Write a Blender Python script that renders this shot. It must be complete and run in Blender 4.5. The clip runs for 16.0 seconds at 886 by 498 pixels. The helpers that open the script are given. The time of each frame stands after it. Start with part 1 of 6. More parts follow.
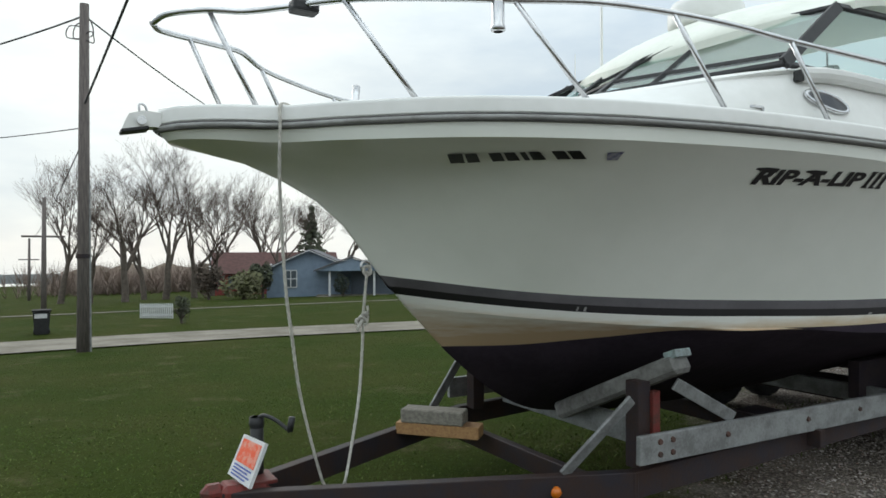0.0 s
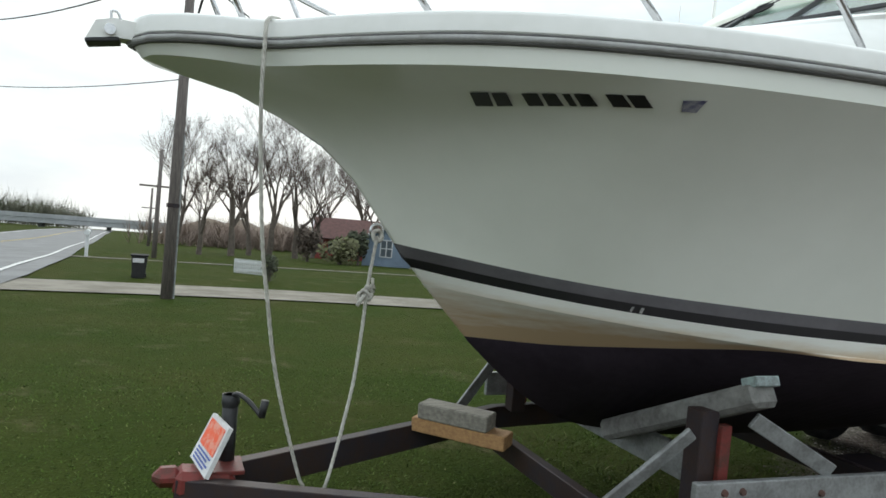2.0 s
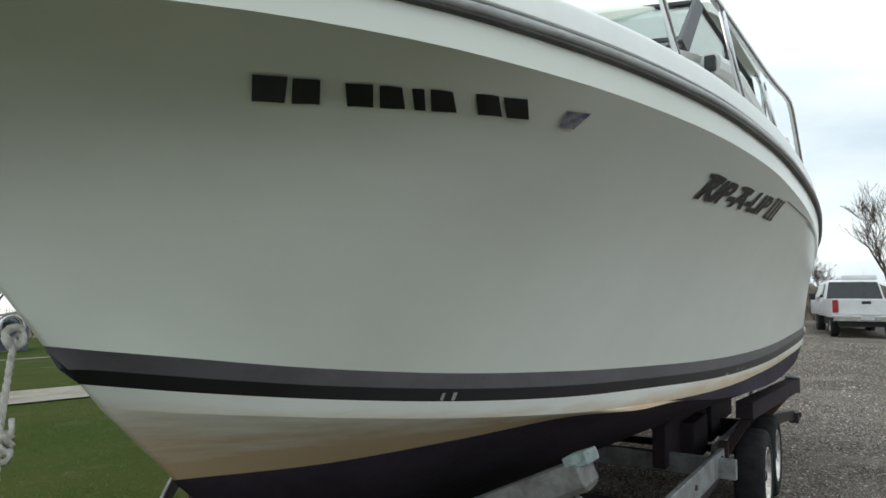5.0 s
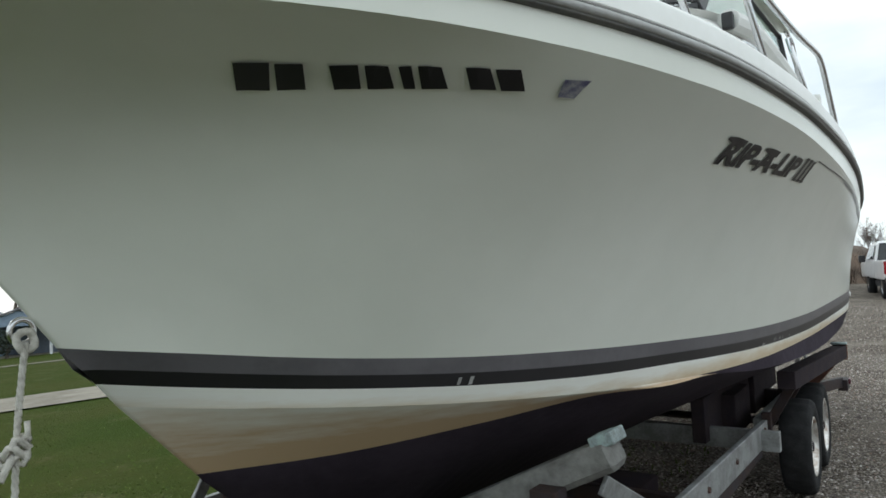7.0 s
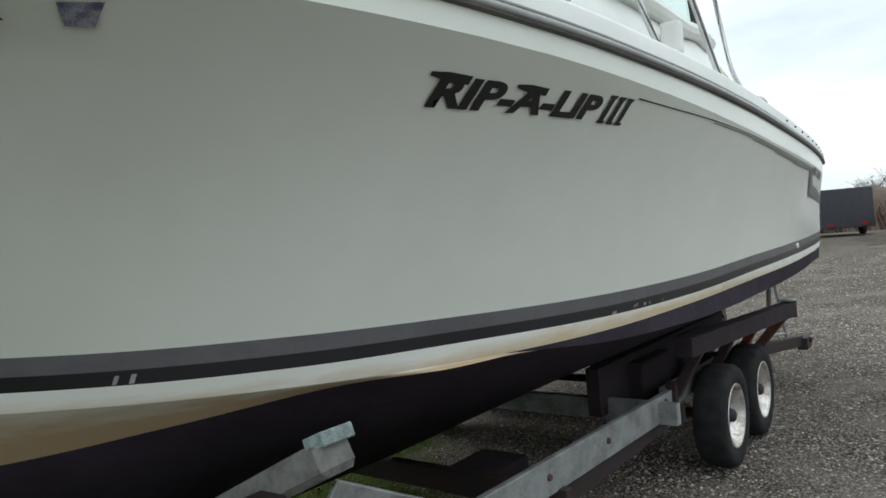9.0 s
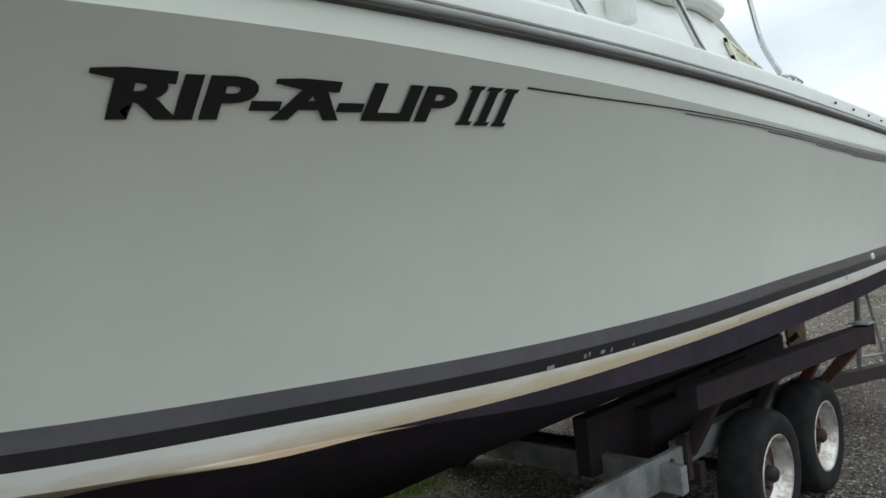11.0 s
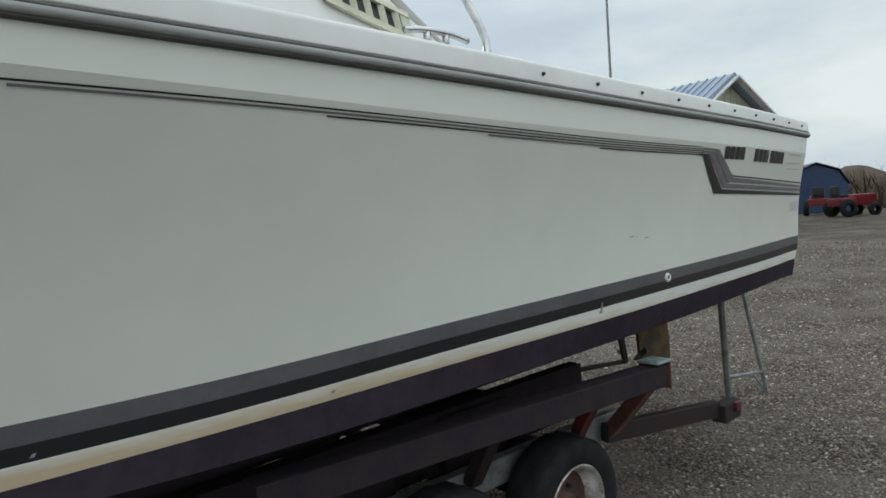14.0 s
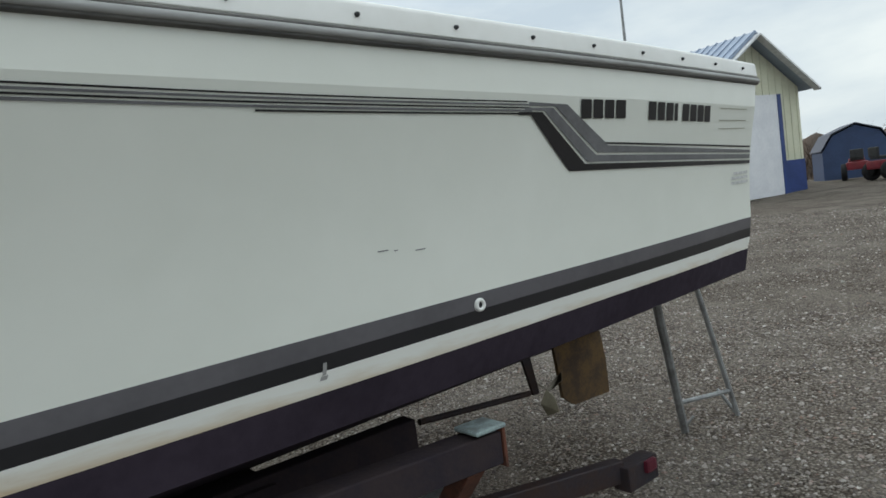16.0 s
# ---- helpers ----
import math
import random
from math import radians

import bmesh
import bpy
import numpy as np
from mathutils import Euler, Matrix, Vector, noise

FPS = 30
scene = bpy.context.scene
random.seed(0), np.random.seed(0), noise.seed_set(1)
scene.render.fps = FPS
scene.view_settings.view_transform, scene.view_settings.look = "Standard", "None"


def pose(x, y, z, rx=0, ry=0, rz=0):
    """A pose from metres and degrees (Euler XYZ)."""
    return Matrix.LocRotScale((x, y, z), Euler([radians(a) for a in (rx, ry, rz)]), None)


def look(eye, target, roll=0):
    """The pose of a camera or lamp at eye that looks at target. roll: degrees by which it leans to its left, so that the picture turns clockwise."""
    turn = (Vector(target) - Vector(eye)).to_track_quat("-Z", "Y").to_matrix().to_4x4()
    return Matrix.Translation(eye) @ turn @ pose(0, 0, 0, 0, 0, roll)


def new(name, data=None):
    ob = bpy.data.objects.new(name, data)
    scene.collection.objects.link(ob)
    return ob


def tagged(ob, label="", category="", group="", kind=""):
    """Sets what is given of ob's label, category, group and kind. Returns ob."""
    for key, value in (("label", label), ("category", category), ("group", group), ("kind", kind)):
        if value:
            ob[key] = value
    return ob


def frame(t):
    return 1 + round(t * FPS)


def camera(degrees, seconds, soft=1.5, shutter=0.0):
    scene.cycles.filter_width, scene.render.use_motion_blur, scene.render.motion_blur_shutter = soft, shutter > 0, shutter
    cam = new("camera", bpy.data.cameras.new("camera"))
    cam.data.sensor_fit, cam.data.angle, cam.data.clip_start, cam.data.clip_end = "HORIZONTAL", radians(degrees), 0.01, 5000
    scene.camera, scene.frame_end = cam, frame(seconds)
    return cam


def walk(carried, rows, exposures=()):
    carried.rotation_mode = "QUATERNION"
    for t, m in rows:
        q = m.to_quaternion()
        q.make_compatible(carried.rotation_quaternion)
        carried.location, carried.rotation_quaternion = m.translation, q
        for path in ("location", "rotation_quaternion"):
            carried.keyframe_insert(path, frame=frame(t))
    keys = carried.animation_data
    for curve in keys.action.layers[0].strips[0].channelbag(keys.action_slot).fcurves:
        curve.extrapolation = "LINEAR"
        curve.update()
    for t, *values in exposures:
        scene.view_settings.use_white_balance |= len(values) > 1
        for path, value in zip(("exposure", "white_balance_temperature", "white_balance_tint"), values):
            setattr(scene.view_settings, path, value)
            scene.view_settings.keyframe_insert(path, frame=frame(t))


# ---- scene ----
from mathutils.bvhtree import BVHTree

cam = camera(67.0, 16.0, soft=1.6)
PATH = [
    (0, (-1.027, -3.606, 1.679), (0.001, -1.89, 1.682), -0.15),
    (0.5, (-0.815, -3.552, 1.675), (0.211, -1.836, 1.715), 1.66),
    (1, (-0.587, -3.409, 1.678), (0.435, -1.69, 1.707), 0.67),
    (1.5, (-0.385, -3.327, 1.649), (0.507, -1.537, 1.653), 4.35),
    (2, (-0.336, -3.144, 1.635), (0.425, -1.295, 1.567), 5.03),
    (2.5, (-0.434, -2.783, 1.654), (0.375, -0.954, 1.619), 6.35),
    (3, (-0.384, -2.485, 1.652), (0.581, -0.734, 1.611), 5.14),
    (3.5, (-0.241, -2.226, 1.683), (0.919, -0.601, 1.798), 3.59),
    (4, (-0.302, -1.983, 1.677), (1.265, -0.756, 1.879), 1.96),
    (4.2, (-0.305, -1.965, 1.675), (1.332, -0.83, 1.858), 1.77),
    (6.3, (-0.349, -1.765, 1.651), (1.39, -0.786, 1.788), -1.09),
    (6.5, (-0.3, -1.767, 1.654), (1.438, -0.788, 1.786), -1.85),
    (7, (-0.228, -1.938, 1.665), (1.418, -0.808, 1.761), -2.69),
    (7.5, (0.025, -2.152, 1.665), (1.719, -1.087, 1.681), -5.11),
    (8, (0.275, -2.291, 1.657), (1.987, -1.259, 1.688), -2.27),
    (8.5, (0.499, -2.371, 1.655), (2.218, -1.35, 1.684), -5.46),
    (9, (0.705, -2.57, 1.64), (2.288, -1.348, 1.623), -4.71),
    (9.2, (0.764, -2.667, 1.657), (2.335, -1.43, 1.631), -4.60),
    (11.3, (1.931, -2.822, 1.703), (3.284, -1.349, 1.709), -6.60),
    (11.5, (2.081, -2.877, 1.708), (3.451, -1.42, 1.683), -7.72),
    (12, (2.485, -2.982, 1.75), (3.897, -1.567, 1.69), -4.04),
    (12.5, (2.765, -3.198, 1.79), (4.149, -1.754, 1.782), -4.76),
    (13, (3.121, -3.331, 1.799), (4.427, -1.818, 1.734), -5.77),
    (13.5, (3.435, -3.267, 1.766), (4.805, -1.815, 1.657), -3.47),
    (14, (3.68, -3.231, 1.791), (5.035, -1.764, 1.679), -3.82),
    (14.5, (3.954, -3.244, 1.807), (5.188, -1.673, 1.713), -4.83),
    (15, (4.362, -3.2, 1.785), (5.54, -1.589, 1.659), -6.78),
    (15.5, (4.846, -3.091, 1.755), (6.122, -1.562, 1.569), -3.88),
    (16, (5.334, -3.162, 1.733), (6.593, -1.614, 1.596), -7.31),
]
walk(cam, [(t, look(eye, target, roll)) for t, eye, target, roll in PATH], exposures=[(0.0, 0.12), (1.0, 0.1), (1.5, 0.2), (3.5, 0.55), (4.0, 0.35), (7.0, 0.4), (9.0, 0.4), (11.5, 0.2), (12.5, 0.0), (14.5, -0.08), (15.0, -0.05), (16.0, 0.05)])


# ---- sky and sun ----
def build_world():
    w = bpy.data.worlds.new("overcast_sky")
    scene.world = w
    w.use_nodes = True
    nt = w.node_tree
    nt.nodes.clear()
    out = nt.nodes.new("ShaderNodeOutputWorld")
    bg = nt.nodes.new("ShaderNodeBackground")
    sky = nt.nodes.new("ShaderNodeTexSky")
    sky.sky_type, sky.sun_disc = "NISHITA", False
    sky.sun_elevation, sky.sun_rotation = radians(22), radians(8)
    tc = nt.nodes.new("ShaderNodeTexCoord")
    mp = nt.nodes.new("ShaderNodeMapping")
    mp.inputs["Scale"].default_value = (1.0, 1.0, 3.2)
    n = nt.nodes.new("ShaderNodeTexNoise")
    n.inputs["Scale"].default_value, n.inputs["Detail"].default_value, n.inputs["Roughness"].default_value = 2.3, 6, 0.55
    ramp = nt.nodes.new("ShaderNodeValToRGB")
    ramp.color_ramp.elements[0].position, ramp.color_ramp.elements[0].color = 0.33, (6.2, 7.3, 8.1, 1)
    ramp.color_ramp.elements[1].position, ramp.color_ramp.elements[1].color = 0.62, (9.1, 9.9, 9.9, 1)
    mix = nt.nodes.new("ShaderNodeMixRGB")
    mix.inputs["Fac"].default_value = 0.93
    nt.links.new(tc.outputs["Generated"], mp.inputs["Vector"])
    nt.links.new(mp.outputs["Vector"], n.inputs["Vector"])
    nt.links.new(n.outputs["Fac"], ramp.inputs["Fac"])
    nt.links.new(sky.outputs["Color"], mix.inputs["Color1"])
    nt.links.new(ramp.outputs["Color"], mix.inputs["Color2"])
    # an overcast sky is brighter overhead than at the horizon
    sep = nt.nodes.new("ShaderNodeSeparateXYZ")
    nt.links.new(tc.outputs["Generated"], sep.inputs["Vector"])
    up = nt.nodes.new("ShaderNodeMapRange")
    up.inputs["From Min"].default_value, up.inputs["From Max"].default_value = 0.25, 1.0
    up.inputs["To Min"].default_value, up.inputs["To Max"].default_value = 0.98, 2.0
    nt.links.new(sep.outputs["Z"], up.inputs["Value"])
    gain = nt.nodes.new("ShaderNodeVectorMath")
    gain.operation = "SCALE"
    nt.links.new(mix.outputs["Color"], gain.inputs[0])
    nt.links.new(up.outputs["Result"], gain.inputs["Scale"])
    nt.links.new(gain.outputs["Vector"], bg.inputs["Color"])
    bg.inputs["Strength"].default_value = 0.095
    nt.links.new(bg.outputs["Background"], out.inputs["Surface"])
    sun = bpy.data.lights.new("sun", "SUN")
    sun.energy, sun.angle, sun.color = 0.7, radians(20), (1.0, 0.95, 0.88)
    ob = new("sun", sun)
    ob.matrix_world = look((0, 40, 18), (0, 0, 0))


build_world()


# ---- materials ----
MATS = {}


def mat(name, color, rough=0.6, metal=0.0, dark=None, scale=8.0, mix=0.5, bump=0.0, bscale=60.0, spec=0.5, stretch=(1, 1, 1), rand=0.0, coat=0.0):
    """A surface whose colour drifts between color and dark on a large and a small scale, with fine relief."""
    if name in MATS:
        return MATS[name]
    m = bpy.data.materials.new(name)
    m.use_nodes = True
    nt = m.node_tree
    b = nt.nodes["Principled BSDF"]
    b.inputs["Roughness"].default_value, b.inputs["Metallic"].default_value = rough, metal
    b.inputs["Specular IOR Level"].default_value = spec
    b.inputs["Coat Weight"].default_value = coat
    dark = dark or tuple(c * 0.75 for c in color)
    tc = nt.nodes.new("ShaderNodeTexCoord")
    mp = nt.nodes.new("ShaderNodeMapping")
    mp.inputs["Scale"].default_value = stretch
    nt.links.new(tc.outputs["Object"], mp.inputs["Vector"])
    a = nt.nodes.new("ShaderNodeTexNoise")
    a.inputs["Scale"].default_value, a.inputs["Detail"].default_value = scale, 5
    c = nt.nodes.new("ShaderNodeTexNoise")
    c.inputs["Scale"].default_value, c.inputs["Detail"].default_value = scale * 7, 3
    for n in (a, c):
        nt.links.new(mp.outputs["Vector"], n.inputs["Vector"])
    add = nt.nodes.new("ShaderNodeMath")
    add.operation = "MULTIPLY_ADD"
    add.inputs[1].default_value = 0.45
    nt.links.new(c.outputs["Fac"], add.inputs[0])
    nt.links.new(a.outputs["Fac"], add.inputs[2])
    ramp = nt.nodes.new("ShaderNodeValToRGB")
    ramp.color_ramp.elements[0].position, ramp.color_ramp.elements[1].position = 0.72 - 0.3 * mix, 0.72 + 0.3 * mix
    ramp.color_ramp.elements[0].color, ramp.color_ramp.elements[1].color = (*dark, 1), (*color, 1)
    nt.links.new(add.outputs["Value"], ramp.inputs["Fac"])
    last = ramp.outputs["Color"]
    if rand:
        info = nt.nodes.new("ShaderNodeObjectInfo")
        hsv = nt.nodes.new("ShaderNodeHueSaturation")
        mr = nt.nodes.new("ShaderNodeMapRange")
        mr.inputs["To Min"].default_value, mr.inputs["To Max"].default_value = 1 - rand, 1 + rand
        nt.links.new(info.outputs["Random"], mr.inputs["Value"])
        nt.links.new(mr.outputs["Result"], hsv.inputs["Value"])
        nt.links.new(last, hsv.inputs["Color"])
        last = hsv.outputs["Color"]
    nt.links.new(last, b.inputs["Base Color"])
    if bump:
        bn = nt.nodes.new("ShaderNodeTexNoise")
        bn.inputs["Scale"].default_value, bn.inputs["Detail"].default_value = bscale, 4
        nt.links.new(mp.outputs["Vector"], bn.inputs["Vector"])
        bu = nt.nodes.new("ShaderNodeBump")
        bu.inputs["Strength"].default_value, bu.inputs["Distance"].default_value = bump, 0.01
        nt.links.new(bn.outputs["Fac"], bu.inputs["Height"])
        nt.links.new(bu.outputs["Normal"], b.inputs["Normal"])
    MATS[name] = m
    return m


gelcoat = mat("gelcoat", (0.82, 0.835, 0.78), 0.2, dark=(0.75, 0.77, 0.71), scale=0.9, mix=0.9, spec=0.5)
gelcoat_deck = mat("gelcoat_deck", (0.80, 0.80, 0.78), 0.4, dark=(0.70, 0.70, 0.67), scale=2.0, mix=0.8)
stripe_grey = mat("stripe_grey", (0.112, 0.106, 0.116), 0.35, dark=(0.09, 0.085, 0.094), scale=5)
stripe_black = mat("stripe_black", (0.014, 0.013, 0.016), 0.35, dark=(0.010, 0.010, 0.012), scale=5)
bottom_paint = mat("bottom_paint", (0.043, 0.033, 0.047), 0.75, dark=(0.029, 0.022, 0.032), scale=3, bump=0.25, bscale=25, spec=0.12)
rubber_black = mat("rubber_black", (0.022, 0.022, 0.024), 0.55, dark=(0.012, 0.012, 0.013), scale=10)
steel_bright = mat("steel_bright", (0.62, 0.62, 0.63), 0.22, 1.0, dark=(0.5, 0.5, 0.51), scale=10)
tyre_black = mat("tyre_black", (0.022, 0.022, 0.023), 0.85, dark=(0.013, 0.013, 0.014), scale=15, bump=0.3, bscale=90, spec=0.2)
galvanised = mat("galvanised", (0.30, 0.31, 0.31), 0.55, 0.4, dark=(0.18, 0.18, 0.18), scale=9, bump=0.1)
frame_dark = mat("frame_dark", (0.030, 0.026, 0.032), 0.55, dark=(0.042, 0.026, 0.022), scale=6, mix=0.6, bump=0.2, spec=0.2)
rusty_red = mat("rusty_red", (0.16, 0.022, 0.018), 0.6, dark=(0.06, 0.022, 0.014), scale=8, bump=0.2)
wood_new = mat("wood_new", (0.42, 0.24, 0.10), 0.7, dark=(0.30, 0.16, 0.07), scale=4, stretch=(2, 14, 14), bump=0.2)
wood_grey = mat("wood_grey", (0.28, 0.26, 0.22), 0.8, dark=(0.17, 0.155, 0.13), scale=4, stretch=(2, 12, 12), bump=0.3)
rope_white = mat("rope_white", (0.62, 0.60, 0.55), 0.9, dark=(0.42, 0.40, 0.36), scale=40, bump=0.5, bscale=150)


# ---- mesh helpers ----
def part(name, bm, material, parent=None, label="", smooth=False):
    me = bpy.data.meshes.new(name)
    bmesh.ops.recalc_face_normals(bm, faces=bm.faces)
    bm.to_mesh(me)
    bm.free()
    for m in material if isinstance(material, (list, tuple)) else [material]:
        me.materials.append(m)
    if smooth:
        for p in me.polygons:
            p.use_smooth = True
    ob = new(name, me)
    if parent:
        ob.parent = parent
    if label:
        tagged(ob, label)
    return ob


def thing(name, label, category, at=(0, 0, 0), group="", kind=""):
    ob = new(name)
    ob.location = at
    ob.empty_display_size = 0.1
    return tagged(ob, label, category, group, kind)


def box(bm, c, s, r=(0, 0, 0), bev=0.0):
    """A box of size s centred at c, turned by r degrees, with its edges bevelled by bev."""
    v = bmesh.ops.create_cube(bm, size=1.0)["verts"]
    m = pose(*c, *r) @ Matrix.Diagonal((*s, 1))
    bmesh.ops.transform(bm, matrix=m, verts=v)
    if bev:
        e = list({e for q in v for e in q.link_edges})
        bmesh.ops.bevel(bm, geom=e, offset=bev, segments=2, affect="EDGES", profile=0.7)
    return bm


def beam(bm, a, b, w, h, bev=0.004, up=(0, 0, 1)):
    """A bar from a to b, w wide and h high."""
    a, b = Vector(a), Vector(b)
    d = (b - a)
    x = d.normalized()
    y = Vector(up).cross(x).normalized()
    z = x.cross(y)
    m = Matrix(((x.x, y.x, z.x, 0), (x.y, y.y, z.y, 0), (x.z, y.z, z.z, 0), (0, 0, 0, 1)))
    v = bmesh.ops.create_cube(bm, size=1.0)["verts"]
    bmesh.ops.transform(bm, matrix=Matrix.Translation((a + b) / 2) @ m @ Matrix.Diagonal((d.length, w, h, 1)), verts=v)
    if bev:
        bmesh.ops.bevel(bm, geom=list({e for q in v for e in q.link_edges}), offset=bev, segments=1, affect="EDGES")
    return bm


def tube(bm, pts, r, n=10, closed=False, caps=True):
    """A round bar along pts; r may be a list of radii."""
    pts = [Vector(p) for p in pts]
    rings = []
    ref = None
    for i, p in enumerate(pts):
        d = (pts[min(i + 1, len(pts) - 1)] - pts[max(i - 1, 0)]).normalized()
        if closed:
            d = (pts[(i + 1) % len(pts)] - pts[i - 1]).normalized()
        if ref is None:
            ref = Vector((0, 0, 1)).cross(d) if abs(d.z) < 0.95 else Vector((1, 0, 0)).cross(d)
        u = (ref - d * ref.dot(d)).normalized()
        ref = u
        w = d.cross(u)
        rr = r[i] if isinstance(r, (list, tuple)) else r
        rings.append([bm.verts.new(p + rr * (math.cos(k * math.tau / n) * u + math.sin(k * math.tau / n) * w)) for k in range(n)])
    pairs = list(zip(rings, rings[1:])) + ([(rings[-1], rings[0])] if closed else [])
    for a, b in pairs:
        for k in range(n):
            bm.faces.new((a[k], a[(k + 1) % n], b[(k + 1) % n], b[k]))
    if caps and not closed:
        bm.faces.new(rings[0][::-1])
        bm.faces.new(rings[-1])
    return bm


def smooth_path(pts, n=6):
    """Points on a Catmull-Rom curve through pts."""
    P = [Vector(p) for p in pts]
    P = [2 * P[0] - P[1]] + P + [2 * P[-1] - P[-2]]
    out = []
    for i in range(1, len(P) - 2):
        a, b, c, d = P[i - 1:i + 3]
        for k in range(n):
            t = k / n
            out.append(0.5 * ((2 * b) + (c - a) * t + (2 * a - 5 * b + 4 * c - d) * t * t + (3 * b - a - 3 * c + d) * t ** 3))
    return out + [P[-2]]


def lathe(bm, prof, c, axis="y", n=28):
    """A body of revolution; prof: pairs of radius and place along the axis."""
    rings = []
    for r, s in prof:
        ring = []
        for k in range(n):
            a = k * math.tau / n
            u, w = r * math.cos(a), r * math.sin(a)
            p = {"x": (s, u, w), "y": (u, s, w), "z": (u, w, s)}[axis]
            ring.append(bm.verts.new(Vector(c) + Vector(p)))
        rings.append(ring)
    for a, b in zip(rings, rings[1:]):
        for k in range(n):
            bm.faces.new((a[k], a[(k + 1) % n], b[(k + 1) % n], b[k]))
    return bm


def slab(bm, outline, thick):
    """A plate: a closed outline of points and its copy moved by the vector thick."""
    a = [bm.verts.new(p) for p in outline]
    b = [bm.verts.new(Vector(p) + Vector(thick)) for p in outline]
    n = len(a)
    bm.faces.new(a)
    bm.faces.new(b[::-1])
    for k in range(n):
        bm.faces.new((a[k], b[k], b[(k + 1) % n], a[(k + 1) % n]))
    return bm


def curve_at(table):
    """A smooth function through rows of (x, value...)."""
    T = np.array(table, float)
    x, v = T[:, 0], T[:, 1:]
    m = np.gradient(v, x, axis=0)

    def f(q):
        q = min(max(q, x[0]), x[-1])
        i = int(min(np.searchsorted(x, q, side="right") - 1, len(x) - 2))
        h = x[i + 1] - x[i]
        t = (q - x[i]) / h
        return ((1 + 2 * t) * (1 - t) ** 2 * v[i] + t * (1 - t) ** 2 * h * m[i] + t * t * (3 - 2 * t) * v[i + 1] + t * t * (t - 1) * h * m[i + 1])
    return f


def step(e0, e1, v):
    t = min(max((v - e0) / (e1 - e0), 0), 1)
    return t * t * (3 - 2 * t)


# ---- ground ----
BASE = -0.03
lawn_z = curve_at([(-60, 0), (-5, 0), (2, 0), (7, -.24), (13, -.46), (16, -.56), (19, -.60), (23, -.75), (31, -1.16), (45, -1.80), (67, -2.75), (104, -3.95), (170, -6.4), (500, -22.0), (2400, -105.0)])
yard_z = curve_at([(-60, 0), (0, 0), (7, 0), (10, .07), (15, .28), (21, .44), (27, .45), (33, .61), (45, .36), (60, .02), (100, -.6), (400, -4), (2000, -20)])


def ground_z(x, y):
    """Height of the ground: level round the trailer, falling over the lawn towards the road, with a low rise behind the stern."""
    az = math.degrees(math.atan2(y + 2.0, x + 1.0))
    w = step(36, 52, az) * (1 - step(140, 175, az))
    return BASE + float(lawn_z(y)[0]) * w + float(yard_z(x)[0]) * step(-18, -7, y) * (1 - w)


def on_ground(x, y, dz=0.0):
    return Vector((x, y, ground_z(x, y) + dz))


def gravel_edge(x, y):
    return x - 1.4 - (y + 1.3) * 1.64

# ---- the boat ----
R_T = [(-0.528, 0.000, 2.276), (-0.500, 0.090, 2.276), (-0.410, 0.201, 2.278), (-0.251, 0.291, 2.282), (-0.008, 0.386, 2.285), (0.172, 0.587, 2.285), (0.331, 0.778, 2.279),
       (0.542, 0.984, 2.276), (0.754, 1.132, 2.274), (1.177, 1.338, 2.269), (1.706, 1.513, 2.260), (2.446, 1.640, 2.250), (3.293, 1.703, 2.239), (4.351, 1.730, 2.218),
       (5.408, 1.708, 2.200), (6.466, 1.666, 2.183), (7.524, 1.597, 2.173), (8.582, 1.492, 2.166), (9.111, 1.428, 2.165)]
A_T = [(-0.489, 0.000, 2.229), (-0.463, 0.085, 2.228), (-0.389, 0.175, 2.225), (-0.251, 0.259, 2.220), (-0.008, 0.339, 2.215), (0.172, 0.555, 2.211), (0.331, 0.756, 2.202),
       (0.542, 0.963, 2.197), (0.754, 1.116, 2.194), (1.177, 1.328, 2.189), (1.706, 1.502, 2.181), (2.446, 1.629, 2.176), (3.293, 1.693, 2.156), (4.351, 1.719, 2.118),
       (5.408, 1.698, 2.086), (6.466, 1.656, 2.065), (7.524, 1.587, 2.052), (8.582, 1.481, 2.043), (9.101, 1.418, 2.039)]
G_T = [(0.690, 0.000, 1.531), (0.775, 0.085, 1.517), (0.912, 0.223, 1.497), (1.177, 0.463, 1.458), (1.537, 0.719, 1.422), (2.023, 0.947, 1.395), (2.658, 1.129, 1.372),
       (3.504, 1.303, 1.354), (4.351, 1.418, 1.361), (5.408, 1.502, 1.398), (6.466, 1.523, 1.419), (7.524, 1.476, 1.426), (8.582, 1.400, 1.435), (8.963, 1.365, 1.438)]
B_T = [(0.796, 0.000, 1.416), (0.912, 0.138, 1.398), (1.177, 0.423, 1.364), (1.537, 0.698, 1.329), (2.023, 0.936, 1.298), (2.658, 1.121, 1.276), (3.504, 1.297, 1.254),
       (4.351, 1.412, 1.261), (5.408, 1.497, 1.298), (6.466, 1.518, 1.318), (7.524, 1.468, 1.322), (8.582, 1.394, 1.327), (8.921, 1.359, 1.330)]
U_T = [(0.860, 0.000, 1.340), (0.986, 0.169, 1.324), (1.177, 0.386, 1.305), (1.537, 0.666, 1.271), (2.023, 0.910, 1.235), (2.658, 1.105, 1.204), (3.504, 1.289, 1.191),
       (4.351, 1.405, 1.210), (5.408, 1.486, 1.242), (6.466, 1.508, 1.256), (7.524, 1.458, 1.260), (8.582, 1.384, 1.264), (8.900, 1.350, 1.266)]
